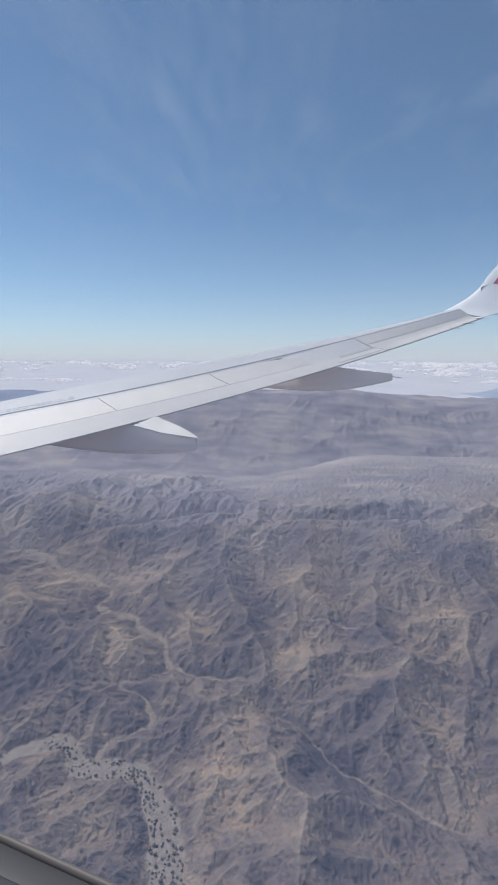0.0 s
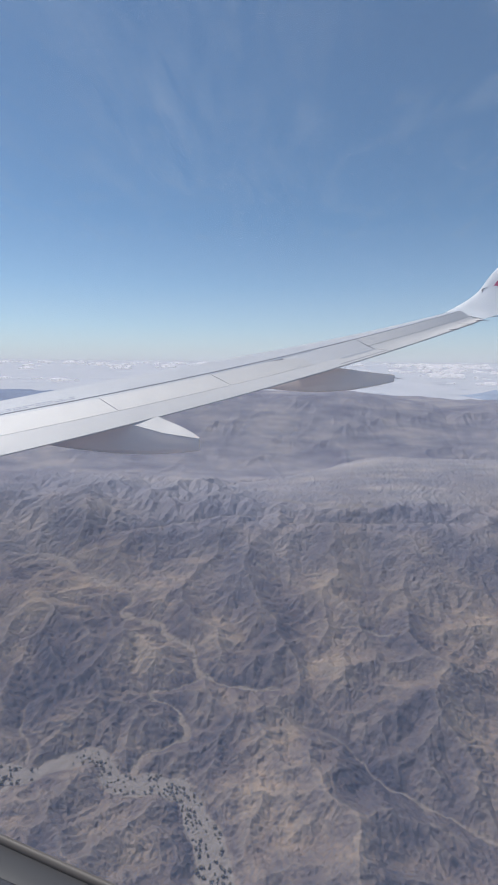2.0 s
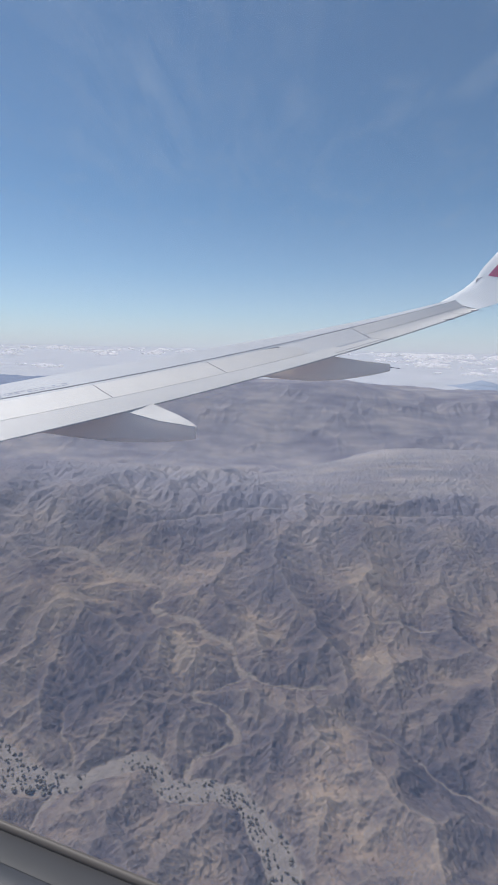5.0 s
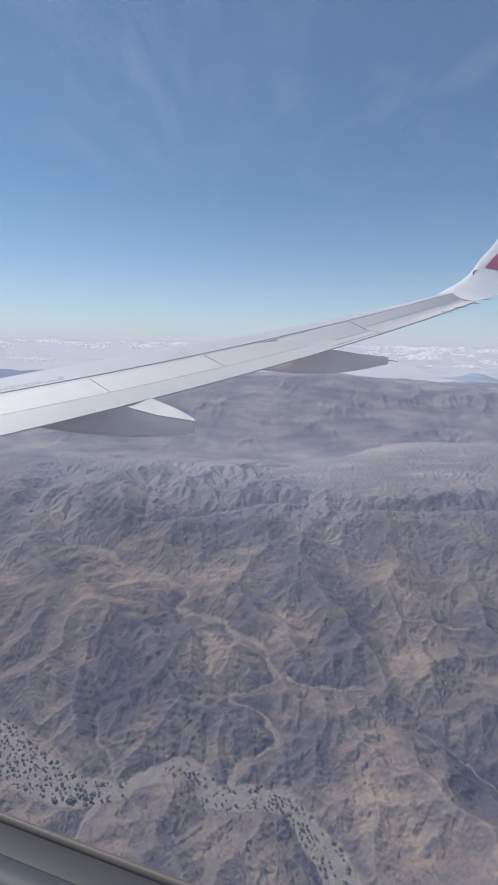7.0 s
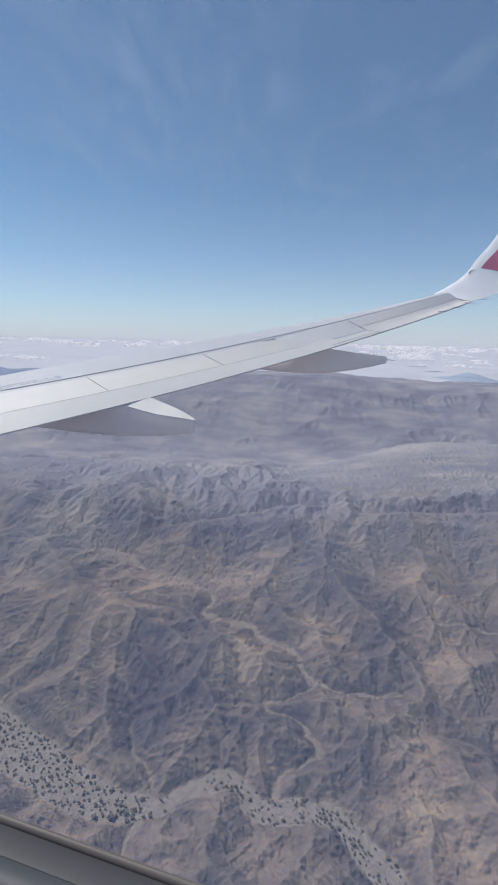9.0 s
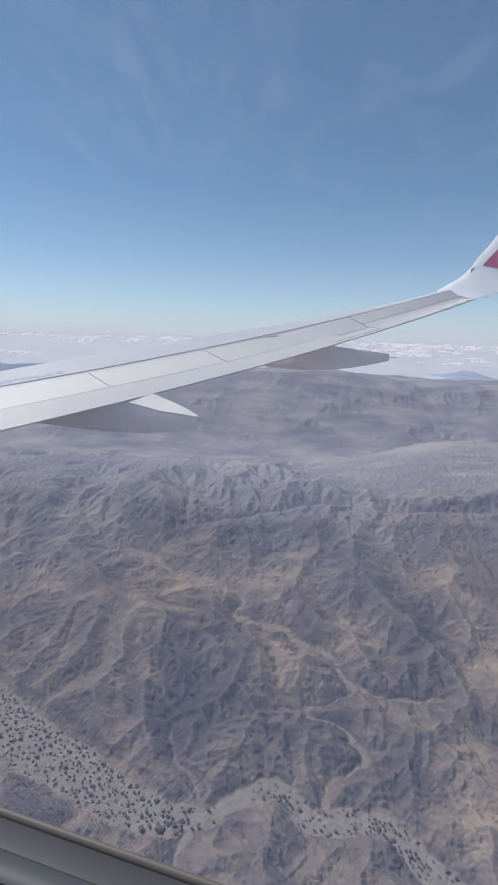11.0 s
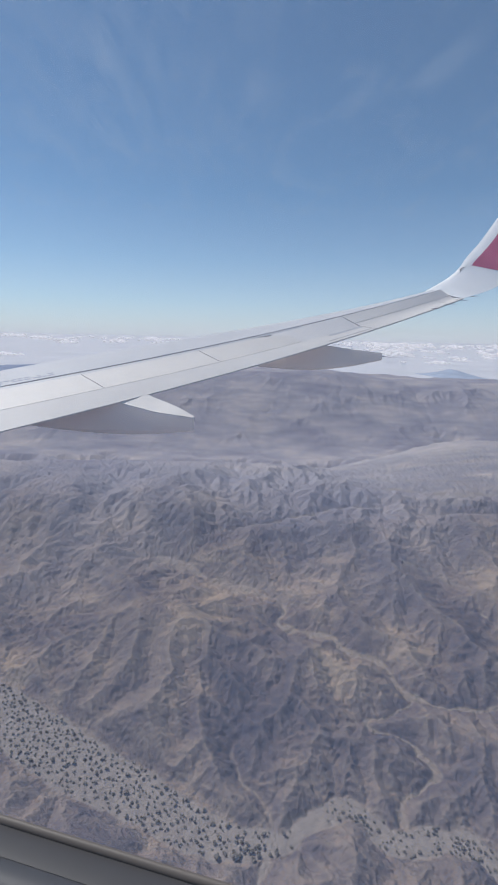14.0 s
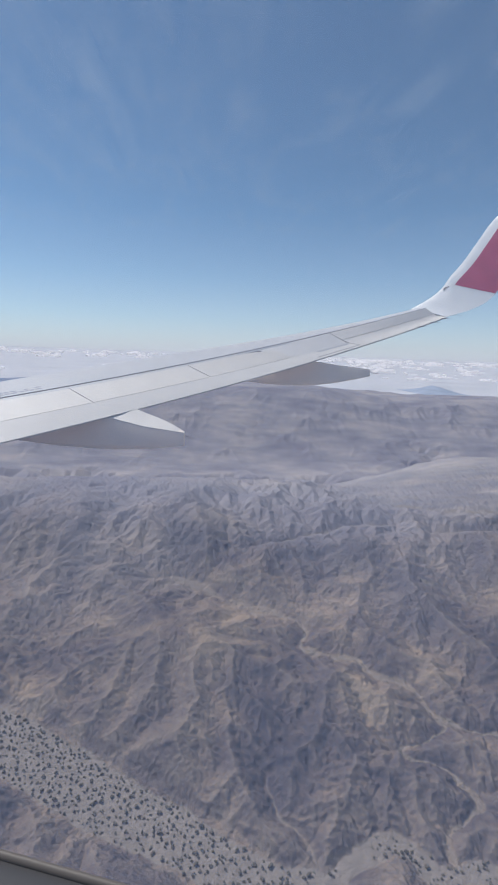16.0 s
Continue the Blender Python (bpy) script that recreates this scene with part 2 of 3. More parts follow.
CREEKS = [
    [(-0.855, 2.663, 0.0185), (-0.734, 2.624, 0.029), (-0.618, 2.553, 0.011), (-0.507, 2.484, 0.024), (-0.357, 2.437, 0.020), (-0.242, 2.384, 0.007), (-0.215, 2.293, 0.008), (-0.25, 2.227, 0.022), (-0.158, 2.172, 0.018), (-0.015, 2.134, 0.009), (0.016, 2.071, 0.0115),
     (0.111, 2.02, 0.011), (0.176, 1.988, 0.014), (0.20, 1.924, 0.011), (0.222, 1.849, 0.015), (0.281, 1.807, 0.010), (0.362, 1.772, 0.006), (0.456, 1.763, 0.010), (0.587, 1.764, 0.005)],
    [(0.222, 1.845, 0.004), (0.235, 1.80, 0.004), (0.16, 1.755, 0.003), (0.019, 1.714, 0.004), (0.112, 1.672, 0.005), (0.179, 1.641, 0.006), (0.187, 1.601, 0.009), (0.234, 1.54, 0.015), (0.175, 1.489, 0.006), (0.083, 1.446, 0.006), (0.058, 1.40, 0.010), (0.07, 1.34, 0.012)],
    [(-0.473, 1.649, 0.004), (-0.456, 1.533, 0.005), (-0.382, 1.458, 0.005), (-0.358, 1.349, 0.008)],
    [(-0.363, 1.327, 0.016), (-0.402, 1.238, 0.012), (-0.422, 1.169, 0.008), (-0.461, 0.996, 0.006)],
    [(0.683, 1.597, 0.002), (0.835, 1.532, 0.003), (0.916, 1.426, 0.003), (0.968, 1.368, 0.003), (1.15, 1.25, 0.006), (1.35, 1.15, 0.008)],
    [(-0.395, 2.888, 0.004), (-0.22, 2.918, 0.008), (-0.097, 2.976, 0.004), (0.031, 2.991, 0.008), (0.254, 3.065, 0.006), (0.496, 3.04, 0.0085)],
    [(0.704, 2.954, 0.004), (1.006, 2.93, 0.008), (1.255, 2.919, 0.006), (1.699, 2.942, 0.006)],
    [(0.581, 3.277, 0.014), (0.871, 3.155, 0.018), (1.093, 3.122, 0.030), (1.319, 3.116, 0.013)],
    [(1.826, 5.677, 0.006), (1.858, 5.341, 0.008), (2.046, 5.159, 0.011), (2.17, 5.006, 0.011), (2.477, 5.029, 0.021), (2.729, 4.881, 0.010), (3.4, 4.8, 0.01)],
    [(1.296, 3.851, 0.005), (1.43, 3.767, 0.010), (1.445, 3.638, 0.008), (1.324, 3.503, 0.005)],
    [(0.444, 3.527, 0.005), (0.753, 3.366, 0.007), (1.138, 3.289, 0.007), (1.555, 3.334, 0.005)],
    [(0.758, 3.654, 0.005), (1.041, 3.555, 0.007), (1.387, 3.568, 0.007), (1.909, 3.488, 0.005)],
    [(0.79, 2.502, 0.003), (0.909, 2.417, 0.005), (1.081, 2.377, 0.004), (1.41, 2.364, 0.003)],
    [(0.309, 2.682, 0.003), (0.495, 2.556, 0.005), (0.64, 2.46, 0.004), (0.748, 2.382, 0.003)],
    [(0.826, 2.111, 0.003), (1.012, 2.093, 0.007), (1.149, 2.029, 0.004)],
    [(-0.647, 3.058, 0.004), (-0.474, 3.146, 0.0066), (-0.337, 3.278, 0.0046)],
    [(0.769, 2.34, 0.003), (0.732, 2.242, 0.004), (0.798, 2.111, 0.003)],
    [(1.299, 2.638, 0.003), (1.449, 2.601, 0.005), (1.565, 2.623, 0.003)],
    [(-1.134, 2.595, 0.003), (-0.951, 2.538, 0.005), (-0.859, 2.653, 0.005)],
    [(-0.227, 2.386, 0.003), (-0.134, 2.555, 0.004), (-0.025, 2.618, 0.004), (0.209, 2.724, 0.003)],
]


def winding(pts, parts=4):
    """The same course, rounded."""
    p = np.array([pts[0], *pts, pts[-1]])
    out = []
    for k in range(1, len(p) - 2):
        for i in range(parts):
            f = i / parts
            out.append(tuple(0.5 * (2 * p[k] + (p[k + 1] - p[k - 1]) * f + (2 * p[k - 1] - 5 * p[k] + 4 * p[k + 1] - p[k + 2]) * f * f + (3 * p[k] - p[k - 1] - 3 * p[k + 1] + p[k + 2]) * f ** 3)))
    return out + [tuple(p[-1])]


WADI = winding(WADI, 3)
CREEKS = [winding(c, 3) for c in CREEKS]


def course(pts, x, y):
    """Distance to a watercourse, in half widths, with ragged banks."""
    best, half = np.full(x.shape, 1e9), np.full(x.shape, 0.02)
    p = np.array(pts)
    lo, hi = p[:, :2].min(0) - 0.5, p[:, :2].max(0) + 0.5
    sel = (x > lo[0]) & (x < hi[0]) & (y > lo[1]) & (y < hi[1])
    xs, ys = x[sel], y[sel]
    if xs.size == 0:
        return best, half
    bx = xs + 0.012 * perlin(xs * 14, ys * 14, 51) + 0.005 * perlin(xs * 45, ys * 45, 52)
    by = ys + 0.012 * perlin(xs * 14, ys * 14, 53) + 0.005 * perlin(xs * 45, ys * 45, 54)
    d, hw = np.full(xs.shape, 1e9), np.full(xs.shape, 0.02)
    for (ax, ay, aw), (cx, cy, cw) in zip(pts[:-1], pts[1:]):
        ux, uy = cx - ax, cy - ay
        t = np.clip(((bx - ax) * ux + (by - ay) * uy) / (ux * ux + uy * uy), 0, 1)
        e = np.hypot(bx - ax - t * ux, by - ay - t * uy)
        m = e < d
        d[m], hw[m] = e[m], (aw + t * (cw - aw))[m]
    best[sel], half[sel] = d, hw
    return best, half


def plainness(x, y):
    """1 on the open gravel plain, 0 in the hills."""
    edge = 0.35 * fbm(x * 1.3, y * 1.3, 4, 71)
    return ease(3.0, 3.3, y + edge * 0.25) * ease(4.7, 3.9, y + edge) * ease(-0.2, 0.8, x + edge - 0.10 * (y - 4))


EIGHT = [(dy, dx) for dy in (-1, 0, 1) for dx in (-1, 0, 1) if dy or dx]


def worn(z, base, hard, cell, lift, area0, steep, rounds):
    """Uplift against stream cutting: each cell drains to its lowest neighbour, and the more it drains the flatter it lies.
    base: cells that stay where they are; hard: rock strength. Returns the heights and the drained area."""
    ny, nx = z.shape
    z, base, me = z.ravel().copy(), base.ravel(), np.arange(ny * nx)
    for _ in range(rounds):
        pad = np.pad(z.reshape(ny, nx), 1, constant_values=1e9)
        best, to, far = np.zeros((ny, nx)), me.reshape(ny, nx).copy(), np.full((ny, nx), cell)
        for dy, dx in EIGHT:
            d = cell * math.hypot(dx, dy)
            s = (z.reshape(ny, nx) - pad[1 + dy:1 + dy + ny, 1 + dx:1 + dx + nx]) / d
            m = s > best
            best[m], far[m] = s[m], d
            to[m] = (me.reshape(ny, nx) + dy * nx + dx)[m]
        to, far = to.ravel(), far.ravel()
        to[base] = me[base]
        step, p = (to != me).astype(np.int32), to
        while True:
            step, p2 = step + step[p], p[p]
            if np.array_equal(p2, p):
                break
            p = p2
        order = np.argsort(step.astype(np.uint16), kind="stable")
        cuts = np.searchsorted(step[order], np.arange(step.max() + 2))
        area = np.full(z.size, cell * cell)
        for k in range(len(cuts) - 2, 0, -1):
            i = order[cuts[k]:cuts[k + 1]]
            np.add.at(area, to[i], area[i])
        c = lift / steep / hard.ravel() * (area / area0) ** 0.45 / far
        z = np.where(base, z, z + lift)
        for k in range(1, len(cuts) - 1):
            i = order[cuts[k]:cuts[k + 1]]
            low = z[to[i]]
            z[i] = np.minimum((z[i] + c[i] * low) / (1 + c[i]), low + 1.15 * steep * far[i])
    return z.reshape(ny, nx), area.reshape(ny, nx)


def finer(g, shape):
    """The same field on a finer grid."""
    v, u = np.linspace(0, g.shape[0] - 1.001, shape[0]), np.linspace(0, g.shape[1] - 1.001, shape[1])
    j, i = v.astype(int)[:, None], u.astype(int)[None, :]
    fv, fu = v[:, None] - j, u[None, :] - i
    return (g[j, i] * (1 - fu) + g[j, i + 1] * fu) * (1 - fv) + (g[j + 1, i] * (1 - fu) + g[j + 1, i + 1] * fu) * fv


def carved(x0, x1, y0, y1, stages, area0, steep, tilt, courses, seed, rough, big=1.0):
    """Hills with branching valleys, grown coarse to fine. Returns heights over the broad lie, drained area and curvature."""
    h = None
    for cell, lift, rounds in stages:
        gx, gy = np.meshgrid(np.arange(x0, x1, cell), np.arange(y0, y1, cell))
        plane = tilt * lay(gx, gy)
        jag = rough * fbm(gx * 3.1 / big, gy * 3.1 / big, 6, seed, 0.6)
        h = np.maximum(jag + 0.5 * rough, 0) if h is None else finer(h, gx.shape) + 0.45 * cell / big * fbm(gx / cell / 5, gy / cell / 4, 3, seed + 5, 0.7)
        base = np.zeros(gx.shape, bool)
        base[0, :] = base[:, 0] = base[:, -1] = True
        for c in courses:
            d, hw = course(c, gx, gy)
            bed = d < np.maximum(hw * 0.9, 0.7 * cell)
            base |= bed
            h[bed] = 0.003
        hard = np.exp(0.75 * fbm(gx * 1.7 / big, gy * 1.7 / big, 4, seed + 9) + 0.5 * fbm(gx * 9 / big, gy * 9 / big, 3, seed + 12) - 2.0 * plainness(gx, gy))
        z, area = worn(plane + h, base, hard, cell, lift, area0, steep, rounds)
        h = z - plane
    g = h
    p = np.pad(g, 1, mode="edge")
    g = 0.72 * g + 0.07 * (p[:-2, 1:-1] + p[2:, 1:-1] + p[1:-1, :-2] + p[1:-1, 2:])
    soft = g
    for r in (1, 2, 3, 4):
        soft = (soft + np.roll(soft, r, 0) + np.roll(soft, -r, 0) + np.roll(soft, r, 1) + np.roll(soft, -r, 1)) / 5
    return [(x0, y0, cell, a) for a in (g, np.log10(area), (soft - g) / cell)]


def sample(grid, x, y):
    x0, y0, cell, g = grid
    u, v = np.clip((x - x0) / cell, 0, g.shape[1] - 1.001), np.clip((y - y0) / cell, 0, g.shape[0] - 1.001)
    i, j = u.astype(int), v.astype(int)
    fu, fv = u - i, v - j
    return (g[j, i] * (1 - fu) + g[j, i + 1] * fu) * (1 - fv) + (g[j + 1, i] * (1 - fu) + g[j + 1, i + 1] * fu) * fv


NEAR = carved(-2.7, 2.5, 0.55, 3.1, [(0.016, 0.004, 40), (0.008, 0.002, 9), (0.004, 0.001, 5)], 0.0019, 0.62, 0.22, [WADI] + CREEKS[:5], 5, 0.03)
FAR = carved(-4.6, 5.6, 2.5, 8.4, [(0.022, 0.003, 30), (0.011, 0.0015, 7)], 0.0009, 0.60, 0.06, CREEKS[5:9], 16, 0.025)
RANGE = carved(-16.5, 17.5, 15.0, 26.5, [(0.09, 0.012, 34), (0.045, 0.006, 6)], 0.06, 0.50, 0.05, [], 27, 0.12, 6.0)


def land_height(x, y):
    k = ease(2.62, 2.98, y + 0.08 * perlin(x * 3, y * 3, 91))
    k = np.maximum(k, ease(2.3, 2.45, np.abs(x)))
    n, f, r = ([sample(g, x, y) for g in s] for s in (NEAR, FAR, RANGE))
    wide = np.maximum(np.maximum(ease(7.6, 8.3, y), ease(4.2, 4.5, np.abs(x - 0.5))), ease(0.66, 0.56, y))
    back = ease(15.2, 16.2, y) * ease(17.4, 16.6, x) * ease(-16.4, -15.6, x)
    rough_hill = 0.10 * ridged(x * 0.45, y * 0.45, 5, 81) + 0.03 * ridged(x * 1.9, y * 1.9, 4, 83)
    h = (n[0] * (1 - k) * (0.80 - 0.22 * ease(1.8, 2.5, y)) + f[0] * k * (1.0 - 0.45 * ease(3.5, 4.3, y))) * (1 - wide) + (rough_hill * (1 - back) + 1.1 * r[0] * back) * wide
    wash, tan = np.zeros_like(x), np.zeros_like(x)
    for n_c, c in enumerate([WADI] + CREEKS):
        d, hw = course(c, x, y)
        flat = (1.5 * hw if n_c in (1, 2) else 1.3 * hw) * np.clip(0.75 + 1.1 * perlin(x * 11, y * 11, 59), 0.3, 1.4)
        tan = np.maximum(tan, ease(1.25, 0.75, d / flat) * (0.62 if 0 < n_c < 3 else 0.4))
        bed = ease(1.6, 0.9, d / hw) * ease(0.004, 0.010, hw) * (0.9 if n_c < 6 else 0.4)
        h = h * (1 - bed) + (0.003 + 0.0012 * perlin(x * 90, y * 90, 95)) * bed
        line = hw if n_c == 0 else 0.6 * hw if 2 < n_c < 6 else 0.9 * hw if n_c > 5 else np.minimum(0.40 * hw, 0.004)
        thin = ease(-0.35, 0.25, perlin(x * 16, y * 16, 57) + 0.5 * perlin(x * 50, y * 50, 58))
        wash = np.maximum(wash, ease(1.06, 0.94, d / line) * (1.0 if n_c == 0 else 0.8 if n_c == 4 else (0.75 if n_c < 3 else 0.55 if n_c < 6 else 0.8) * thin))
    area = (n[1] * (1 - k) + f[1] * k) * (1 - wide) + (r[1] - 1.2) * wide
    bend = (n[2] * (1 - k) + f[2] * k) * (1 - wide) + r[2] * wide
    h = h * ease(-1.6, -0.3, y)
    warp = 0.35 * fbm(x * 9, y * 9, 2, 98)
    fine = (ridged(x * 17 + warp, y * 19 + warp, 3, 96, 0.6) - 0.9) * 0.0034 * (1 + 0.3 * k) * ease(4.6, 3.6, y) + (ridged(x * 44 + warp, y * 48, 3, 97, 0.65) - 0.9) * 0.0024 * ease(4.6, 3.6, y)
    return lay(x, y) + h + fine * (1 - wash), wash, bend, tan, area


COLS, ROWS_N = 1180, 960
ys = np.linspace(0.72, 27.0, 30000)
dense = 0.22 / ys ** 1.7 + 0.035 * ((ys > 15) & (ys < 19))
for b in (-0.35, 0.1, 0.4):
    sight = np.arctan((EYE - lay(b * ys, ys)) / ys)
    dense = dense + 0.5 * np.abs(np.gradient(np.minimum.accumulate(sight), ys))
run = np.cumsum(dense)
q = np.concatenate([np.linspace(-9.0, -1.2, 20), np.linspace(-1.1, 0.70, 50), np.interp(np.linspace(run[0], run[-1], ROWS_N), run, ys)])
side = 1.0 + np.geomspace(0.02, 9.0, 36)
uu = np.concatenate([-side[::-1], np.linspace(-1, 1, COLS), side])
COLS = len(uu)
gy = np.repeat(q[:, None], COLS, 1)
gx = 0.05 + uu[None, :] * (0.9 + 0.63 * np.maximum(gy, 0.72))
gz, wash, bend_at, tan_at, area_at = land_height(gx, gy)

plain_at = plainness(gx, gy) * (0.42 + 0.35 * np.clip(fbm(gx * 1.2, gy * 3.6, 4, 78), -1, 1))
# painted haze starts near, also lightening camera-facing slopes the sun leaves dim
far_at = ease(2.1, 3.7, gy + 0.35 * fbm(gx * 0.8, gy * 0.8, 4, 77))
# a skirt that drops away at the sides and carries the sheet outward
gz[-1, :] = -4.9


def grid_mesh(name, x, y, z, mat):
    n, m = x.shape
    me = bpy.data.meshes.new(name)
    co = np.stack([x, y, z], -1).reshape(-1, 3).astype(np.float32)
    k = np.arange(n * m).reshape(n, m)
    f = np.stack([k[:-1, :-1], k[:-1, 1:], k[1:, 1:], k[1:, :-1]], -1).reshape(-1, 4).astype(np.int32)
    me.vertices.add(n * m)
    me.vertices.foreach_set("co", co.ravel())
    me.loops.add(f.size)
    me.loops.foreach_set("vertex_index", f.ravel())
    me.polygons.add(len(f))
    me.polygons.foreach_set("loop_start", np.arange(0, f.size, 4, dtype=np.int32))
    me.update(calc_edges=True)
    me.materials.append(mat)
    me.shade_smooth()
    return me


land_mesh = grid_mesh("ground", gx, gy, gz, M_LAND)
for nm, arr in (("wash", wash), ("plain", plain_at), ("far_haze", far_at), ("blue_haze", ease(12.5, 15.0, gy) * ease(-0.26, -0.36, gx / np.maximum(gy, 1)) * ease(-0.14, -0.10, (gz - EYE) / np.maximum(gy, 1))), ("gully", np.maximum(ease(-2.2, -1.0, area_at) * 0.55, tan_at)), ("crest", ease(0.15, 0.9, -bend_at))):
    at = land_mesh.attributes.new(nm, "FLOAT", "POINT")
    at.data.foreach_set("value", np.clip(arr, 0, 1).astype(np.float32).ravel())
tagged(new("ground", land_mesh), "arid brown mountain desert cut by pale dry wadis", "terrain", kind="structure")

# flat pale sheet, haze put into its colour, that closes the view beyond the mountains
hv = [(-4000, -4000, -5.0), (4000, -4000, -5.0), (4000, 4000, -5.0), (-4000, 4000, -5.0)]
tagged(new("backdrop", mesh_of("backdrop", hv, [(0, 1, 2, 3)], M_HAZE, False)), "flat pale sheet coloured as haze out to the horizon", "haze", kind="structure")


# glowing ring added as the haze that pales the sky above the horizon, and a high glowing sheet of pale streaks
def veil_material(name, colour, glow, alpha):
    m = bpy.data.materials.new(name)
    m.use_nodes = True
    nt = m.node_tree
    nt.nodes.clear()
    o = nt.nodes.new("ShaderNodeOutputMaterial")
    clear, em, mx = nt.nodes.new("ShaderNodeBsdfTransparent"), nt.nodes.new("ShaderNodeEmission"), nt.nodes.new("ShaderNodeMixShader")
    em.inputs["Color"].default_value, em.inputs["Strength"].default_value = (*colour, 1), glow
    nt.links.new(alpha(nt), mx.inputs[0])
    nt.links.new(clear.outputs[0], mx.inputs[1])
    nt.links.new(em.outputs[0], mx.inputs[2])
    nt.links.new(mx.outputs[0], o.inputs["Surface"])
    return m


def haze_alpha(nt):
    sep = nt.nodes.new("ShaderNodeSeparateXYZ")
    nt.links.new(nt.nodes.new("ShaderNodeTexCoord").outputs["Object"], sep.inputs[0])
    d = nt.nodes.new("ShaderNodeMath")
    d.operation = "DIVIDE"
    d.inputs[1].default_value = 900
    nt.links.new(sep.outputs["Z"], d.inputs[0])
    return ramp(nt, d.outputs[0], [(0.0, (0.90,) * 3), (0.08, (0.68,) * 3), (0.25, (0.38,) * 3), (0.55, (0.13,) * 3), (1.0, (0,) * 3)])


def streak_alpha(nt):
    mp = nt.nodes.new("ShaderNodeMapping")
    mp.inputs["Scale"].default_value = (0.0075, 0.0022, 1)
    nt.links.new(nt.nodes.new("ShaderNodeTexCoord").outputs["Object"], mp.inputs["Vector"])
    a = ramp(nt, noise_tex(nt, 1.0, 9, 0.62, 0.8, mp.outputs["Vector"]), [(0.50, (0,) * 3), (0.80, (0.14,) * 3)])
    # one denser patch of streaks
    mk = nt.nodes.new("ShaderNodeMapping")
    mk.inputs["Location"].default_value, mk.inputs["Scale"].default_value = (0.75, -1.25, 0), (0.0024, 0.0009, 0)
    nt.links.new(nt.nodes.new("ShaderNodeTexCoord").outputs["Object"], mk.inputs["Vector"])
    g = nt.nodes.new("ShaderNodeTexGradient")
    g.gradient_type = "SPHERICAL"
    nt.links.new(mk.outputs["Vector"], g.inputs["Vector"])
    ms = nt.nodes.new("ShaderNodeMapping")
    ms.inputs["Scale"].default_value = (0.016, 0.0030, 1)
    nt.links.new(nt.nodes.new("ShaderNodeTexCoord").outputs["Object"], ms.inputs["Vector"])
    streaks = ramp(nt, noise_tex(nt, 1.0, 6, 0.6, 0.6, ms.outputs["Vector"]), [(0.40, (0,) * 3), (0.75, (0.5,) * 3)])
    patch = mix(nt, 1.0, streaks, ramp(nt, g.outputs["Fac"], [(0.0, (0,) * 3), (0.9, (0.28,) * 3)]), "MULTIPLY")
    return mix(nt, 1.0, a, patch, "ADD")


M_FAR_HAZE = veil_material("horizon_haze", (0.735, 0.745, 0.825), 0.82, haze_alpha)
M_STREAKS = veil_material("pane_streaks", (0.70, 0.76, 0.82), 0.8, streak_alpha)
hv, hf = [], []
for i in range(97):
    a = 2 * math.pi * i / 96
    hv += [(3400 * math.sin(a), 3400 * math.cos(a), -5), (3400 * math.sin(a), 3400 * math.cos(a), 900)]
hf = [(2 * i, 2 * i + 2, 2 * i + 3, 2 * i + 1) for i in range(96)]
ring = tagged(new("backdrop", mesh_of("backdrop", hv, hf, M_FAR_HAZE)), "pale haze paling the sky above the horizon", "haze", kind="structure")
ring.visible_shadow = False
# far glowing sheet added to carry the pane's smudges and reflections
cv4 = [(-3000, -3000, 700), (3000, -3000, 700), (3000, 3000, 700), (-3000, 3000, 700)]
high = tagged(new("backdrop", mesh_of("backdrop", cv4, [(0, 1, 2, 3)], M_STREAKS, False)), "faint pale streaks standing in for smudges and reflections on the window", "cirrus", kind="structure")
high.visible_shadow = False


# ---- wing ----
# edge curves placed along sight lines so the wing fits the camera's view
LE = curve3([(-7.657, 12.362, 0.179), (-6.394, 12.76, 0.516), (-4.226, 13.413, 0.937), (-2.17, 14.056, 1.298), (0.085, 14.832, 1.725), (2.91, 15.831, 2.346), (5.309, 16.779, 2.891), (6.733, 17.379, 3.243)])
SPAR = curve3([(-7.025, 11.288, -0.063), (-5.902, 11.726, 0.216), (-3.862, 12.442, 0.568), (-1.604, 13.365, 1.045), (0.09, 14.056, 1.432), (2.355, 14.999, 1.999), (3.94, 15.686, 2.426), (6.535, 16.843, 3.117)])
HINGE = curve3([(-6.454, 10.294, -0.415), (-5.46, 10.77, -0.199), (-3.319, 11.747, 0.232), (-0.691, 12.991, 0.793), (1.437, 14.019, 1.33), (3.465, 14.988, 1.853), (6.9, 16.74, 2.84)])
TE = curve3([(-6.196, 9.807, -0.788), (-5.249, 10.287, -0.554), (-2.925, 11.452, -0.039), (-2.302, 11.765, 0.097), (0.103, 12.989, 0.718), (2.688, 14.301, 1.364), (4.365, 15.189, 1.956), (6.457, 16.267, 2.554), (7.723, 16.934, 2.982)])


def chord_run(x):
    return 2.4 - (x + 6.2) * (1.35 / 13.9)


def skin(x, v, lift=0.0):
    """The wing's upper surface: x is the trailing edge's x, v runs from trailing edge 0 to leading edge 1."""
    d = chord_run(x)
    pts = [TE(x), HINGE(x - 0.36 * d), SPAR(x - 0.74 * d), LE(x - d)]
    vs = (0.0, 0.36, 0.74, 1.0)
    k = 0 if v < vs[1] else 1 if v < vs[2] else 2
    p = pts[k].lerp(pts[k + 1], (v - vs[k]) / (vs[k + 1] - vs[k]))
    return p + Vector((0, 0, lift))


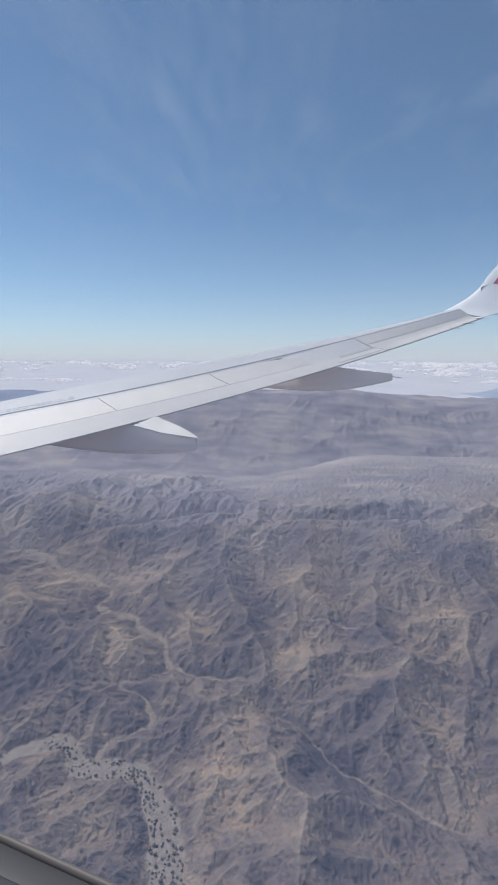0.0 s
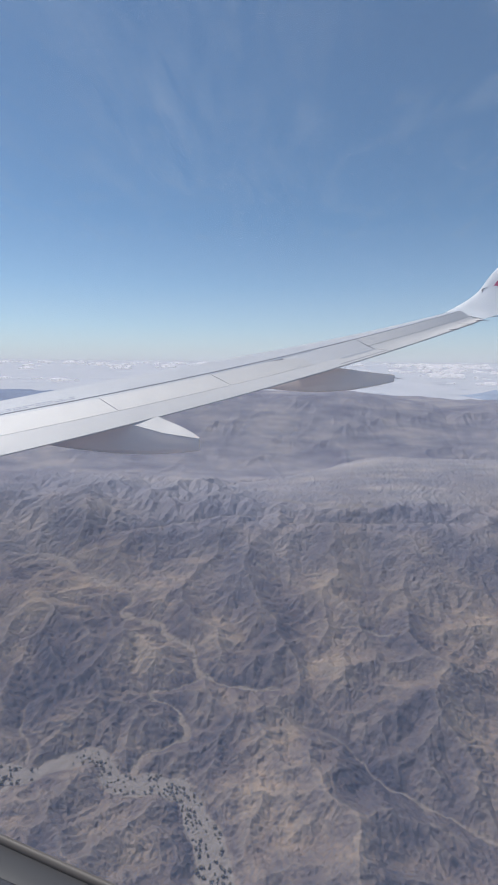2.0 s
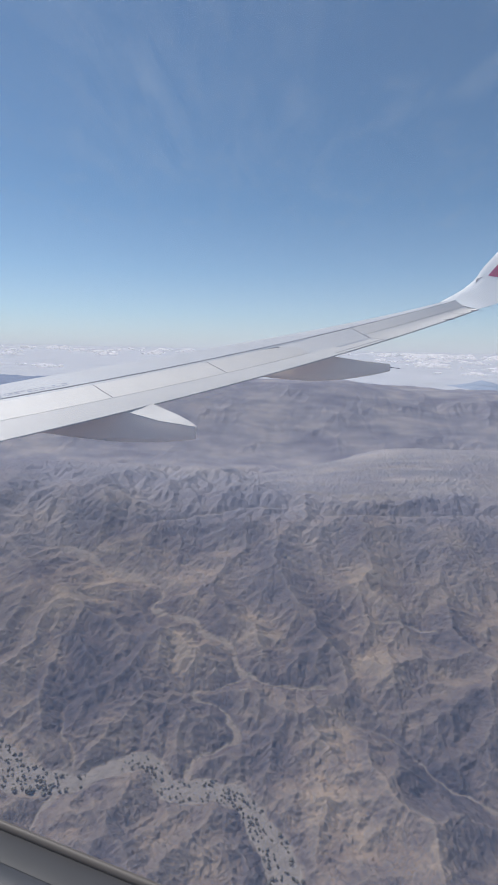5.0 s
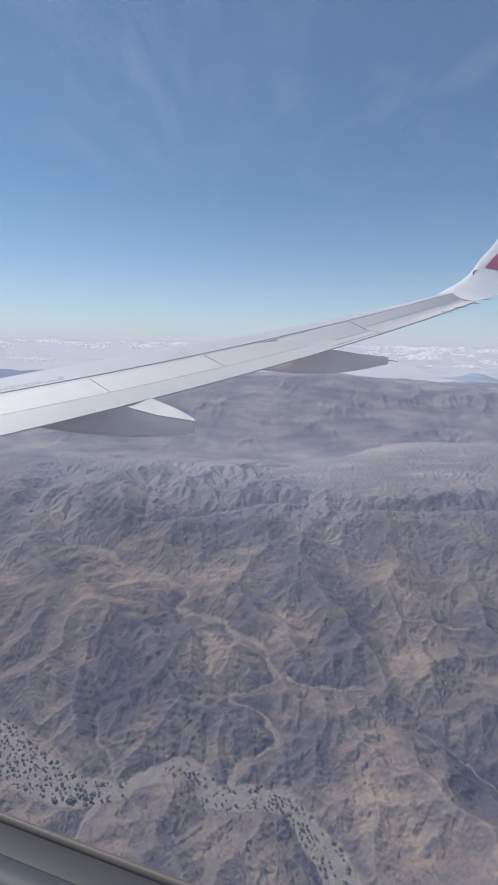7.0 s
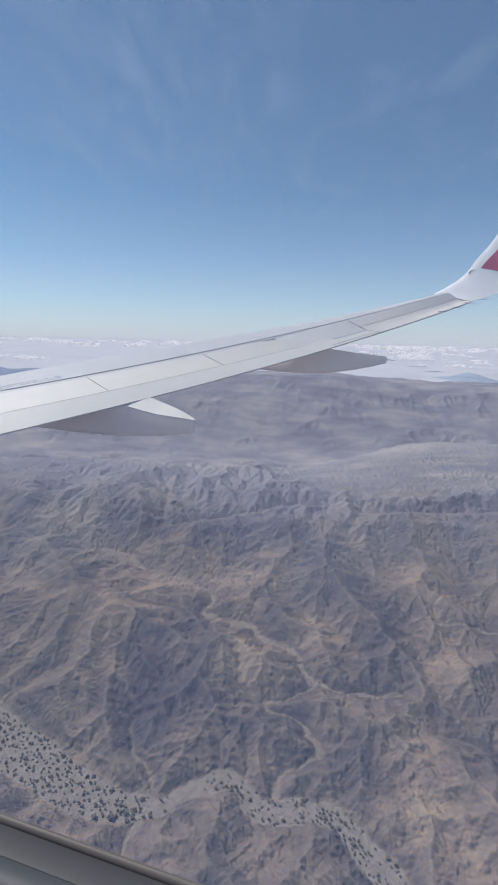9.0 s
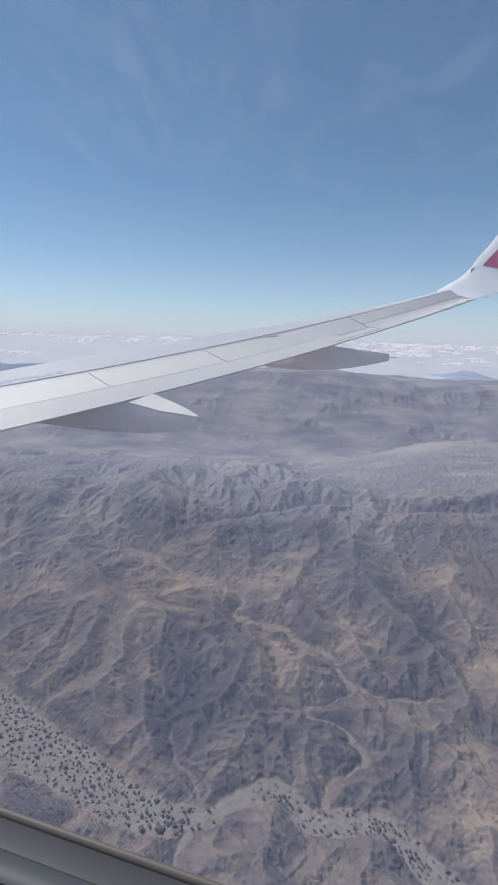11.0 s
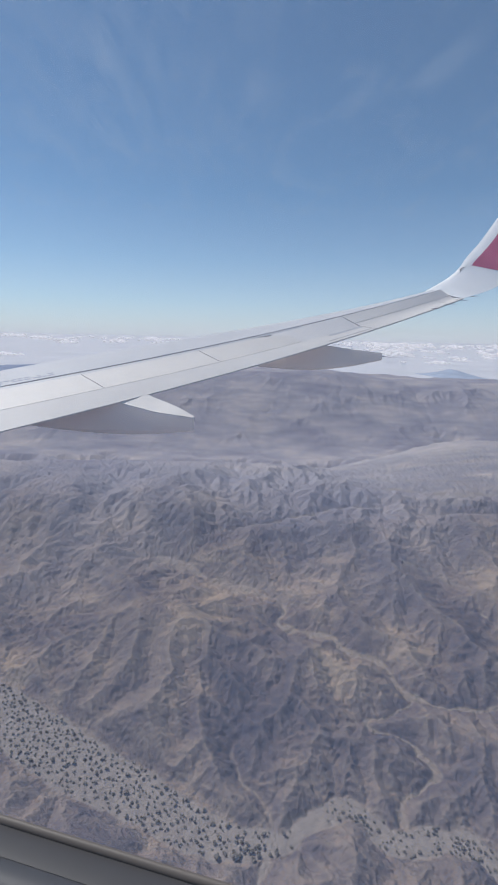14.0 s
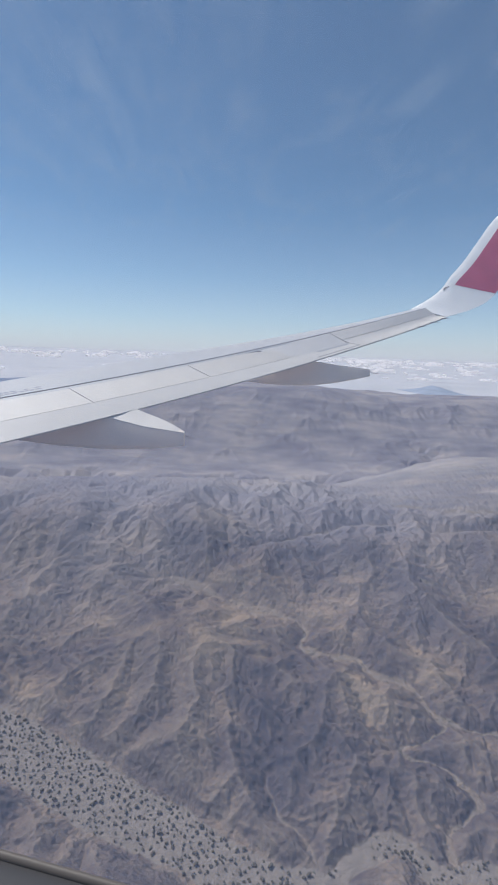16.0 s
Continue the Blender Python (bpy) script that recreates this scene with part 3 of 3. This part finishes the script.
def slab(x0, x1, v0, v1, top, thick, nx=24, nv=4, shape=None):
    """A skin panel with its own thickness and eased rim."""
    rings = []
    for i in range(nx + 1):
        x = x0 + (x1 - x0) * i / nx
        up, dn = [], []
        for j in range(nv + 1):
            v = v0 + (v1 - v0) * j / nv
            if shape:
                v = shape(i / nx, v)
            rim = 0.002 if j in (0, nv) or i in (0, nx) else 0.0
            up.append(skin(x, v, top - rim))
            dn.append(skin(x, v, top - thick))
        rings.append(up + dn[::-1])
    return loft(rings)


wing = tagged(new("aircraft_wing"), "white and grey swept airliner wing with upturned red-tipped winglet", "aircraft wing")
X_ROOT, X_TIP = -9.4, 7.7
rings = []
for i in range(61):
    x = X_ROOT + (X_TIP - 0.2 - X_ROOT) * i / 60
    deep = 0.52 - 0.40 * i / 60
    up = [skin(x, v, -0.016) for v in (0.02, 0.2, 0.36, 0.55, 0.74, 0.88, 0.97)]
    low = [skin(x, v, -0.03 - deep * t) for v, t in ((1.0, 0.18), (0.985, 0.42), (0.92, 0.72), (0.75, 1.0), (0.5, 0.85), (0.25, 0.40), (0.05, 0.06))]
    rings.append(up + low)
piece("wing_box", *loft(rings), M_SEAL, wing, "dark inner structure and seals")
rings = []
for i in range(61):
    x = X_ROOT + (X_TIP - X_ROOT) * i / 60
    deep = 0.52 - 0.40 * i / 60
    out = [skin(x, v, 0.0) for v in (0.7535, 0.84, 0.92, 0.965)] + [skin(x, 1.0, -0.03), skin(x, 1.006, -0.10 * deep - 0.03), skin(x, 1.004, -0.4 * deep), skin(x, 0.95, -0.72 * deep - 0.04), skin(x, 0.75, -deep - 0.05), skin(x, 0.5, -0.85 * deep - 0.05), skin(x, 0.25, -0.40 * deep - 0.05), skin(x, 0.03, -0.06 * deep - 0.045)]
    inn = [p + Vector((0, -0.004, 0.012 if k > 5 else -0.012)) for k, p in enumerate(out)]
    rings.append(out + inn[::-1])
piece("leading_edge_skin", *loft(rings), M_SKIN, wing, "grey painted upper skin and nose")
# narrow grey shelf between the skin joint and the spoilers
piece("spoiler_shelf", *slab(X_ROOT, 2.9, 0.70, 0.740, -0.003, 0.012, 50, 1), M_SKIN, wing, "grey shelf strip")
for a, b in ((-9.35, -5.552), (-5.53, -2.512), (-2.49, 0.108), (0.13, 2.35)):
    end = b > 2
    piece("spoiler", *slab(a, b, 0.367, 0.698, 0.0, 0.013, 20, 6, (lambda f, v: 0.367 + (v - 0.367) * (1 - 0.35 * max(0, (f - 0.55) / 0.45) ** 2.2)) if end else None), M_WHITE, wing, "white spoiler panel")
piece("outboard_skin", *slab(2.0, 4.15, 0.367, 0.735, -0.006, 0.012, 30, 4), M_PANEL, wing, "pale grey outboard upper skin")
piece("outboard_skin", *slab(4.17, 7.68, 0.476, 0.735, -0.002, 0.012, 30, 4), M_FLAP, wing, "white outboard upper skin")
piece("tip_skin", *slab(7.12, 7.68, 0.0, 0.462, -0.001, 0.012, 8, 4), M_FLAP, wing, "white tip skin")
# dark strip added on the skin for the gap at the flap's outboard end
piece("flap_seal", *slab(2.7, 4.14, 0.075, 0.09, 0.003, 0.006, 12, 1), M_SEAL, wing, "dark rubber flap seal")
piece("flap_end_plate", *slab(3.1, 4.12, 0.27, 0.352, 0.004, 0.006, 10, 2), M_SKIN, wing, "grey flap end plate")
piece("flap", *slab(X_ROOT, 4.15, 0.0, 0.361, 0.0, 0.02, 60, 4), M_FLAP, wing, "white trailing edge flap")
piece("aileron", *slab(4.18, 7.1, 0.0, 0.462, 0.0, 0.02, 24, 4), M_FLAP, wing, "white aileron")


UP = Vector((0, 0, 1))


def fairing(top, bot, away, width, hump, label):
    """A canoe-shaped flap track fairing between an upper and a lower edge; it widens away from the cabin."""
    tc, bc = curve3(top, 4), curve3(bot, 4)
    x0, x1 = top[0][0], top[-1][0]
    xs = [p[0] for p in top]
    rings = []
    for i in range(33):
        f = i / 32
        x = x0 + (x1 - x0) * f
        zt = float(np.interp(x, xs, [p[2] for p in top]))
        b = bc(x)
        t = Vector((x, tc(x).y, zt))
        w = away * (width * (0.25 + 0.75 * math.sin(math.pi * min(1, f * 1.02)) ** 0.8) * (1 - 0.55 * f))
        t2, b2 = t + w + Vector((0, 0, hump * math.sin(math.pi * min(1, f ** 1.6)) ** 0.8)), b + w
        side = (t - b)
        ring = [t, t - side * 0.30 - w * 0.03, t - side * 0.62 - w * 0.02, b + side * 0.16 + w * 0.02, b + side * 0.04 + w * 0.14, b + w * 0.32, b2 - w * 0.32, b2 + side * 0.05 - w * 0.12, b2 + side * 0.3, t2 - side * 0.2, t2]
        rings.append(ring)
    ob = piece("flap_track_fairing", *loft(rings), M_FAIR, wing, label)
    # cap in untinted white, so the bounce tint shows only on the sides
    if hump:
        cap = lambda r: [r[0] + UP * 0.006 - away * 0.004, r[-1] + UP * 0.006, r[-1] - UP * 0.01, r[0] - UP * 0.012 - away * 0.004]
        piece("fairing_cap", *loft([cap(r) for r in rings[2:]]), M_WHITE, ob, "white upper skin of the fairing")
    return ob


AWAY = Vector((0.22, 0.97, 0.0))
F1 = fairing([(-5.29, 12.05, -0.63), (-4.20, 11.85, -0.34), (-2.95, 11.54, -0.04), (-2.02, 11.29, -0.23), (-1.13, 11.06, -0.31)], [(-5.28, 12.03, -0.70), (-4.35, 11.79, -0.78), (-3.14, 11.44, -0.81), (-2.01, 11.18, -0.73), (-1.11, 11.0, -0.59)], AWAY, 0.75, 0.28, "grey flap track fairing with pale top")
F2 = fairing([(0.43, 15.11, 0.68), (1.44, 14.87, 1.02), (2.36, 14.62, 1.34), (3.20, 14.38, 1.23), (4.10, 14.15, 1.14)], [(0.43, 15.11, 0.65), (1.29, 14.83, 0.59), (2.26, 14.50, 0.60), (3.21, 14.28, 0.73), (4.12, 14.11, 0.95)], AWAY, 0.40, 0.0, "grey flap track fairing")


def rod(name, a, b, r, mat, parent, label=""):
    a, b = Vector(a), Vector(b)
    z = (b - a).normalized()
    s = z.orthogonal().normalized()
    t = z.cross(s)
    ring = lambda c, k: [c + (s * math.cos(u) + t * math.sin(u)) * r * k for u in [math.pi / 3 * i for i in range(6)]]
    return piece(name, *loft([ring(a, 1), ring(a.lerp(b, 0.5), 0.8), ring(b, 0.45)]), mat, parent, label)


rod("static_discharger", (-1.14, 11.05, -0.35), (-0.98, 10.98, -0.40), 0.010, M_SEAL, wing, "thin dark discharge rod")
rod("static_discharger", (4.06, 14.15, 1.06), (4.36, 14.07, 1.02), 0.011, M_SEAL, wing, "thin dark discharge rod")
for a, b in (((6.28, 16.19, 2.56), (6.73, 16.35, 2.55)), ((6.82, 16.46, 2.72), (7.28, 16.64, 2.73)), ((7.34, 16.74, 2.89), (7.82, 16.92, 2.89)), ((7.80, 17.0, 3.04), (8.33, 17.18, 3.05))):
    rod("static_discharger", a, b, 0.011, M_SEAL, wing, "thin dark discharge rod")

# winglet: sections from the tip, turning upward; leading and trailing edge of each
LET = [((6.50, 17.33, 3.20), (7.60, 16.86, 2.95)), ((6.96, 17.55, 3.43), (8.05, 16.98, 3.08)), ((7.40, 17.66, 3.69), (8.52, 16.97, 3.24)), ((7.76, 17.70, 4.01), (9.05, 16.97, 3.52)), ((8.04, 17.74, 4.42), (9.45, 17.0, 3.90)), ((8.50, 17.80, 4.96), (9.85, 17.05, 4.45)), ((9.02, 17.88, 5.72), (10.3, 17.15, 5.25)), ((9.62, 17.97, 6.55), (10.75, 17.3, 6.2)), ((10.3, 18.05, 7.0), (11.0, 17.5, 6.95))]


def let_point(s, v):
    """Point of the winglet's inner face: s along the sections, v from leading edge 0 to trailing edge 1."""
    n = len(LET) - 1
    k = min(n - 1, max(0, int(s)))
    f = s - k
    get = lambda i: Vector(LET[max(0, min(n, i))][0]).lerp(Vector(LET[max(0, min(n, i))][1]), v)
    p0, p1, p2, p3 = get(k - 1), get(k), get(k + 1), get(k + 2)
    return 0.5 * (2 * p1 + (p2 - p0) * f + (2 * p0 - 5 * p1 + 4 * p2 - p3) * f * f + (3 * p1 - p0 - 3 * p2 + p3) * f ** 3)


def let_normal(s, v):
    a = let_point(min(s + 0.05, 8), v) - let_point(max(s - 0.05, 0), v)
    b = let_point(s, min(1, v + 0.05)) - let_point(s, max(0, v - 0.05))
    n = a.cross(b).normalized()
    return n if n.x < 0 or n.z > 0.5 else -n


rings = []
for i in range(49):
    s = 8 * i / 48
    inner = [let_point(s, v) for v in (0.03, 0.12, 0.25, 0.45, 0.7, 0.9, 1.0)]
    t = 0.10 * (1 - 0.5 * s / 8)
    nrm = [let_normal(s, v) for v in (0.03, 0.12, 0.25, 0.45, 0.7, 0.9, 1.0)]
    bulge = [0.02, 0.04, 0.045, 0.035, 0.02, 0.008, 0.0]
    front = [p + n * b for p, n, b in zip(inner, nrm, bulge)]
    back = [p - n * (t * k) for p, n, k in zip(inner, nrm, (0.35, 0.7, 0.95, 1.0, 0.6, 0.25, 0.08))]
    nose = let_point(s, -0.005)
    rings.append(front + back[::-1] + [nose])
winglet = piece("winglet", *loft(rings), M_LET, wing, "white blended winglet")
# red field on the inner face, behind the white leading edge band
rings = []
for i in range(31):
    s = 3.80 + 4.15 * i / 30
    v0 = 0.19 + 0.05 * (s - 4) / 4
    row = []
    for j in range(9):
        v = v0 + (0.985 - v0) * j / 8
        ss = s - 0.30 * (1 - i / 30) * (1 - j / 8)
        bul = np.interp(v, (0.03, 0.12, 0.25, 0.45, 0.7, 0.9, 1.0), (0.02, 0.04, 0.045, 0.035, 0.02, 0.008, 0.0))
        row.append((let_point(ss, v), let_normal(ss, v), float(bul)))
    rings.append([p + n * (b + 0.006) for p, n, b in row] + [p + n * (b - 0.004) for p, n, b in row][::-1])
red = piece("red_field", *loft(rings), M_RED, winglet, "faded crimson painted field")

# small worn emblem on the winglet's root, and the worn stencil line on the wing skin
rings = []
for i in range(7):
    f = i / 6
    s, v = 2.75 + 0.5 * f, 0.10 - 0.05 * math.sin(math.pi * f)
    p, n = let_point(s, v), let_normal(s, v)
    side = (let_point(s, v + 0.03) - let_point(s, v - 0.03)).normalized() * (0.026 * math.sin(math.pi * (0.1 + 0.8 * f)))
    rings.append([p + n * 0.047 + side, p + n * 0.052, p + n * 0.047 - side, p + n * 0.035])
piece("emblem", *loft(rings), M_SEAL, winglet, "small dark curved emblem")
rng = random.Random(3)
verts, faces = [], []
x = -8.2
while x < -3.0:
    wide = rng.uniform(0.05, 0.13)
    for v0 in (0.775, 0.80):
        if rng.random() < 0.8:
            q4 = [skin(x, v0, 0.004), skin(x + wide, v0, 0.004), skin(x + wide, v0 + 0.013, 0.004), skin(x, v0 + 0.013, 0.004)]
            verts += q4 + [p - Vector((0, 0, 0.003)) for p in q4]
            n = len(verts) - 8
            faces += [(n, n + 1, n + 2, n + 3), (n + 4, n + 5, n + 6, n + 7), (n, n + 1, n + 5, n + 4), (n + 1, n + 2, n + 6, n + 5), (n + 2, n + 3, n + 7, n + 6), (n + 3, n, n + 4, n + 7)]
    x += wide + rng.uniform(0.02, 0.06)
mark = piece("stencil_marking", verts, faces, paint("stencil_grey", (0.36, 0.36, 0.40), 0.6), wing, "worn grey stencil line", False)
mark["kind"] = "stuff"

# ---- trees in the wadi ----
def clump(rng, c, r, sub=1):
    bm = bmesh.new()
    bmesh.ops.create_icosphere(bm, subdivisions=sub, radius=1)
    off = Vector((rng.uniform(0, 50), rng.uniform(0, 50), 0))
    v = [c + p.co * (r * (1 + 0.35 * noise.noise(p.co * 2.1 + off))) for p in bm.verts]
    f = [tuple(x.index for x in g.verts) for g in bm.faces]
    bm.free()
    return v, f


def crown_of(rng, r, clumps, sub=1):
    verts, faces = [], []
    for k in range(clumps):
        a, d = rng.uniform(0, 6.283), r * rng.uniform(0.1, 0.62)
        c = Vector((math.cos(a) * d * rng.uniform(0.8, 1.3), math.sin(a) * d, r * rng.uniform(0.55, 1.05)))
        v, f = clump(rng, c, r * rng.uniform(0.32, 0.55), sub)
        faces += [tuple(i + len(verts) for i in g) for g in f]
        verts += v
    return verts, faces


def trunk_of(r):
    verts, faces = [], []
    legs = [(Vector((0, 0, -0.3 * r)), Vector((0.05 * r, 0, 0.5 * r)), 0.09)] + [(Vector((0.05 * r, 0, 0.4 * r)), Vector((math.cos(a) * 0.55 * r, math.sin(a) * 0.55 * r, 0.85 * r)), 0.05) for a in (0.4, 2.3, 4.5)]
    for a, e, w in legs:
        ring = lambda c, k: [c + Vector((math.cos(u), math.sin(u), 0)) * (r * w * k) for u in [math.pi / 2.5 * i for i in range(5)]]
        v, f = loft([ring(a, 1.3), ring(e, 0.6)])
        faces += [tuple(i + len(verts) for i in g) for g in f]
        verts += v
    return verts, faces


def acacia(rng, r):
    t = tagged(new("acacia_tree"), "small dark green acacia on pale wadi gravel", "tree", "trees in the wadi")
    piece("trunk", *trunk_of(r), M_BARK, t)
    piece("crown", *crown_of(rng, r, rng.randint(7, 11), 2), M_LEAF, t)
    return t


rng = random.Random(41)
spots = []
tries = 0
while len(spots) < 900 and tries < 90000:
    tries += 1
    k = rng.randrange(len(WADI) - 2)
    (ax, ay, aw), (bx, by, bw) = WADI[k], WADI[k + 1]
    seg = math.hypot(bx - ax, by - ay)
    if ax < -1.9 or rng.random() > seg * (aw + bw) / 0.022:
        continue
    f, side = rng.random(), rng.uniform(-1, 1)
    hw = aw + f * (bw - aw)
    x, y = ax + f * (bx - ax) - (by - ay) / seg * side * hw * 0.95, ay + f * (by - ay) + (bx - ax) / seg * side * hw * 0.95
    thick = (0.95 if x < -0.4 else 0.5) + 0.8 * noise.noise(Vector((x * 7, y * 7, 3.3))) + 0.25 * abs(side) - (0.12 if x > -0.5 else 0)
    if rng.random() > thick:
        continue
    r = rng.choice((0.0055, 0.007, 0.0085, 0.0105)) * rng.uniform(0.8, 1.15) * (0.92 if x < -0.4 else 0.60)
    if all((x - p[0]) ** 2 + (y - p[1]) ** 2 > (0.9 * (r + p[2])) ** 2 for p in spots):
        spots.append((x, y, r))
ground_z = land_height(np.array([p[0] for p in spots]), np.array([p[1] for p in spots]))[0]
spots = [(x, y, float(z), r) for (x, y, r), z in zip(spots, ground_z)]
spots.sort(key=lambda p: p[0] ** 2 + p[1] ** 2)
kinds = [acacia(random.Random(100 + k), 0.01) for k in range(7)]
first = list(zip(kinds, spots[:7]))
for t, (x, y, z, r) in first:
    t.matrix_basis = pose(x, y, z, 0, 0, rng.uniform(0, 360)) @ Matrix.Scale(r / 0.01, 4)
for x, y, z, r in spots[7:290]:
    t = rng.choice(kinds)
    c = copy_thing(t, pose(x, y, z, 0, 0, rng.uniform(0, 360)))
    c.scale = (r / 0.01,) * 3
verts, faces = [], []
extra = spots[290:]
for c in CREEKS[:2]:
    for (ax, ay, aw), (bx, by, bw) in zip(c[:-1], c[1:]):
        for _ in range(int(math.hypot(bx - ax, by - ay) / 0.022)):
            f = rng.random()
            hw = (aw + f * (bw - aw)) * rng.choice((-0.9, 0.2, 0.95)) * rng.uniform(0.6, 1.1)
            seg = math.hypot(bx - ax, by - ay)
            extra.append((ax + f * (bx - ax) - (by - ay) / seg * hw, ay + f * (by - ay) + (bx - ax) / seg * hw, None, rng.uniform(0.002, 0.0052)))
ez = land_height(np.array([p[0] for p in extra]), np.array([p[1] for p in extra]))[0]
for (x, y, _z, r), z in zip(extra, ez):
    v, f = crown_of(rng, r, 4)
    faces += [tuple(i + len(verts) for i in g) for g in f]
    verts += [p + Vector((x, y, float(z) - 0.35 * r)) for p in v]
tagged(new("bushes", mesh_of("bushes", verts, faces, M_LEAF)), "scattered dark thorn bushes along the dry watercourses", "bushes", kind="stuff")

# ---- clouds ----
rng = random.Random(12)


def puff_unit():
    bm = bmesh.new()
    bmesh.ops.create_icosphere(bm, subdivisions=2, radius=1)
    v = [p.co.copy() for p in bm.verts]
    f = [tuple(x.index for x in g.verts) for g in bm.faces]
    bm.free()
    return v, f


PV, PF = puff_unit()
cv, cf = [], []
for n_c in range(330):
    far_one = n_c < 190
    y = 260 * (1 + 1.9 * rng.random()) if far_one else 75 * (1 + 1.9 * rng.random() ** 0.8)
    x = y * rng.uniform(-0.85, 0.95)
    if not far_one and noise.noise(Vector((x * 0.012, y * 0.02, 5))) < -0.05:
        continue
    if x < 0 and rng.random() < 0.5:
        continue
    size = rng.uniform(2.2, 5.5) if far_one else rng.uniform(0.5, 1.9) * (0.6 + y / 220)
    z0 = EYE - (4.6 if far_one else 3.9) + rng.uniform(-0.3, 0.3)
    for _k in range(rng.randint(8, 15)):
        d = rng.gauss(0, 1)
        r = size * rng.uniform(0.16, 0.42) * math.exp(-0.18 * d * d)
        cx, cy, cz = x + d * size * 1.15, y + rng.gauss(0, size * 0.6), z0 + r * rng.uniform(0.1, 0.9)
        base = len(cv)
        off = Vector((cx, cy, cz))
        for p in PV:
            n = 1 + 0.40 * noise.noise(p * 1.5 + off) + 0.25 * noise.noise(p * 3.6 + off)
            q3 = p * (r * n)
            cv.append((cx + q3.x * 1.35, cy + q3.y, cz + max(q3.z * 0.8, -0.3 * r)))
        cf += [tuple(i + base for i in g) for g in PF]
tagged(new("clouds", mesh_of("clouds", cv, cf, M_CLOUD)), "far bank of small white cumulus clouds", "clouds", kind="stuff")

# lone peak beyond the rim, its haze put into a blue-grey colour
pv, pf = [], []
for i in range(25):
    for j in range(9):
        u, w = i / 24 * 2 - 1, j / 8 * 2 - 1
        hgt = max(0, 1 - abs(u) ** 1.3) * max(0, 1 - abs(w)) * 0.62 * (1 + 0.25 * noise.noise(Vector((u * 3, w * 3, 1))))
        pv.append((19.6 + u * 2.2, 42 + w * 3, -1.40 + hgt))
for i in range(24):
    for j in range(8):
        pf.append((i * 9 + j, i * 9 + j + 1, i * 9 + j + 10, i * 9 + j + 9))
M_PEAK = paint("peak_haze_tint", (0.34, 0.38, 0.46), 1.0, 0.08, 1.0)
tagged(new("backdrop", mesh_of("backdrop", pv, pf, M_PEAK)), "lone blue-grey peak far out in the haze", "mountain", kind="structure")

# ---- cabin window ----
OUT = Vector((0.310, 0.951, 0.0)).normalized()


SILL = Vector((-0.951, 0.310, -0.008))


def strip(profile, x0, x1):
    """A trim profile (outboard, up) drawn along the line of flight."""
    rings = []
    for i in range(13):
        c = SILL * (x0 + (x1 - x0) * i / 12)
        rings.append([c + OUT * o + Vector((0, 0, EYE + 0.002 + u)) for o, u in profile])
    return loft(rings)


window = tagged(new("cabin_window"), "grey plastic cabin window surround with dark gasket", "aircraft window")
def rounded(o0, o1, u0, u1, crown, depth):
    """A trim profile from o0 to o1 with a rounded top."""
    top = []
    for i in range(9):
        f = i / 8
        top.append((o0 + (o1 - o0) * f, u0 + (u1 - u0) * f + crown * math.sin(math.pi * f) ** 0.7))
    return top + [(o1, u1 - depth), (o0, u0 - depth)]


piece("outer_lip", *strip(rounded(0.1500, 0.1462, -0.2262, -0.2262, 0.0018, 0.01), -1.7, 1.7), M_TRIM_LIP, window, "beige rounded lip")
piece("reveal", *strip(rounded(0.1462, 0.1335, -0.2268, -0.2250, 0.0006, 0.01), -1.7, 1.7), M_TRIM, window, "dark grey sloping reveal")
piece("inner_rim", *strip(rounded(0.1335, 0.1215, -0.2252, -0.2235, 0.0022, 0.01), -1.7, 1.7), M_TRIM_MID, window, "cool grey inner rim")
piece("gasket", *strip(rounded(0.1215, 0.1178, -0.2262, -0.2262, 0.0002, 0.01), -1.7, 1.7), M_GASKET, window, "black rubber gasket")
piece("inner_lip", *strip(rounded(0.1178, 0.0700, -0.2240, -0.2420, 0.0030, 0.02), -1.7, 1.7), M_TRIM, window, "grey inner lip")


# slightly milky acrylic; its blue veil is strengthened to stand in for aerial haze
def pane_material():
    m = bpy.data.materials.new("aerial_haze_pane")
    m.use_nodes = True
    nt = m.node_tree
    nt.nodes.clear()
    o = nt.nodes.new("ShaderNodeOutputMaterial")
    clear, veil, mx = nt.nodes.new("ShaderNodeBsdfTransparent"), nt.nodes.new("ShaderNodeBsdfTranslucent"), nt.nodes.new("ShaderNodeMixShader")
    veil.inputs["Color"].default_value = (0.68, 0.77, 1.0, 1)
    mx.inputs[0].default_value = 0.20
    nt.links.new(clear.outputs[0], mx.inputs[1])
    nt.links.new(veil.outputs[0], mx.inputs[2])
    nt.links.new(mx.outputs[0], o.inputs["Surface"])
    return m


c = [SILL * a + OUT * 0.158 + Vector((0, 0, EYE + u)) for a, u in ((-1.9, -0.24), (1.9, -0.24), (1.9, 0.5), (-1.9, 0.5))]
c += [p + OUT * 0.004 for p in c]
pane = piece("pane", c[:4], [(0, 1, 2, 3)], pane_material(), window, "slightly milky acrylic pane with a blue veil for aerial haze", False)
pane.visible_shadow = False
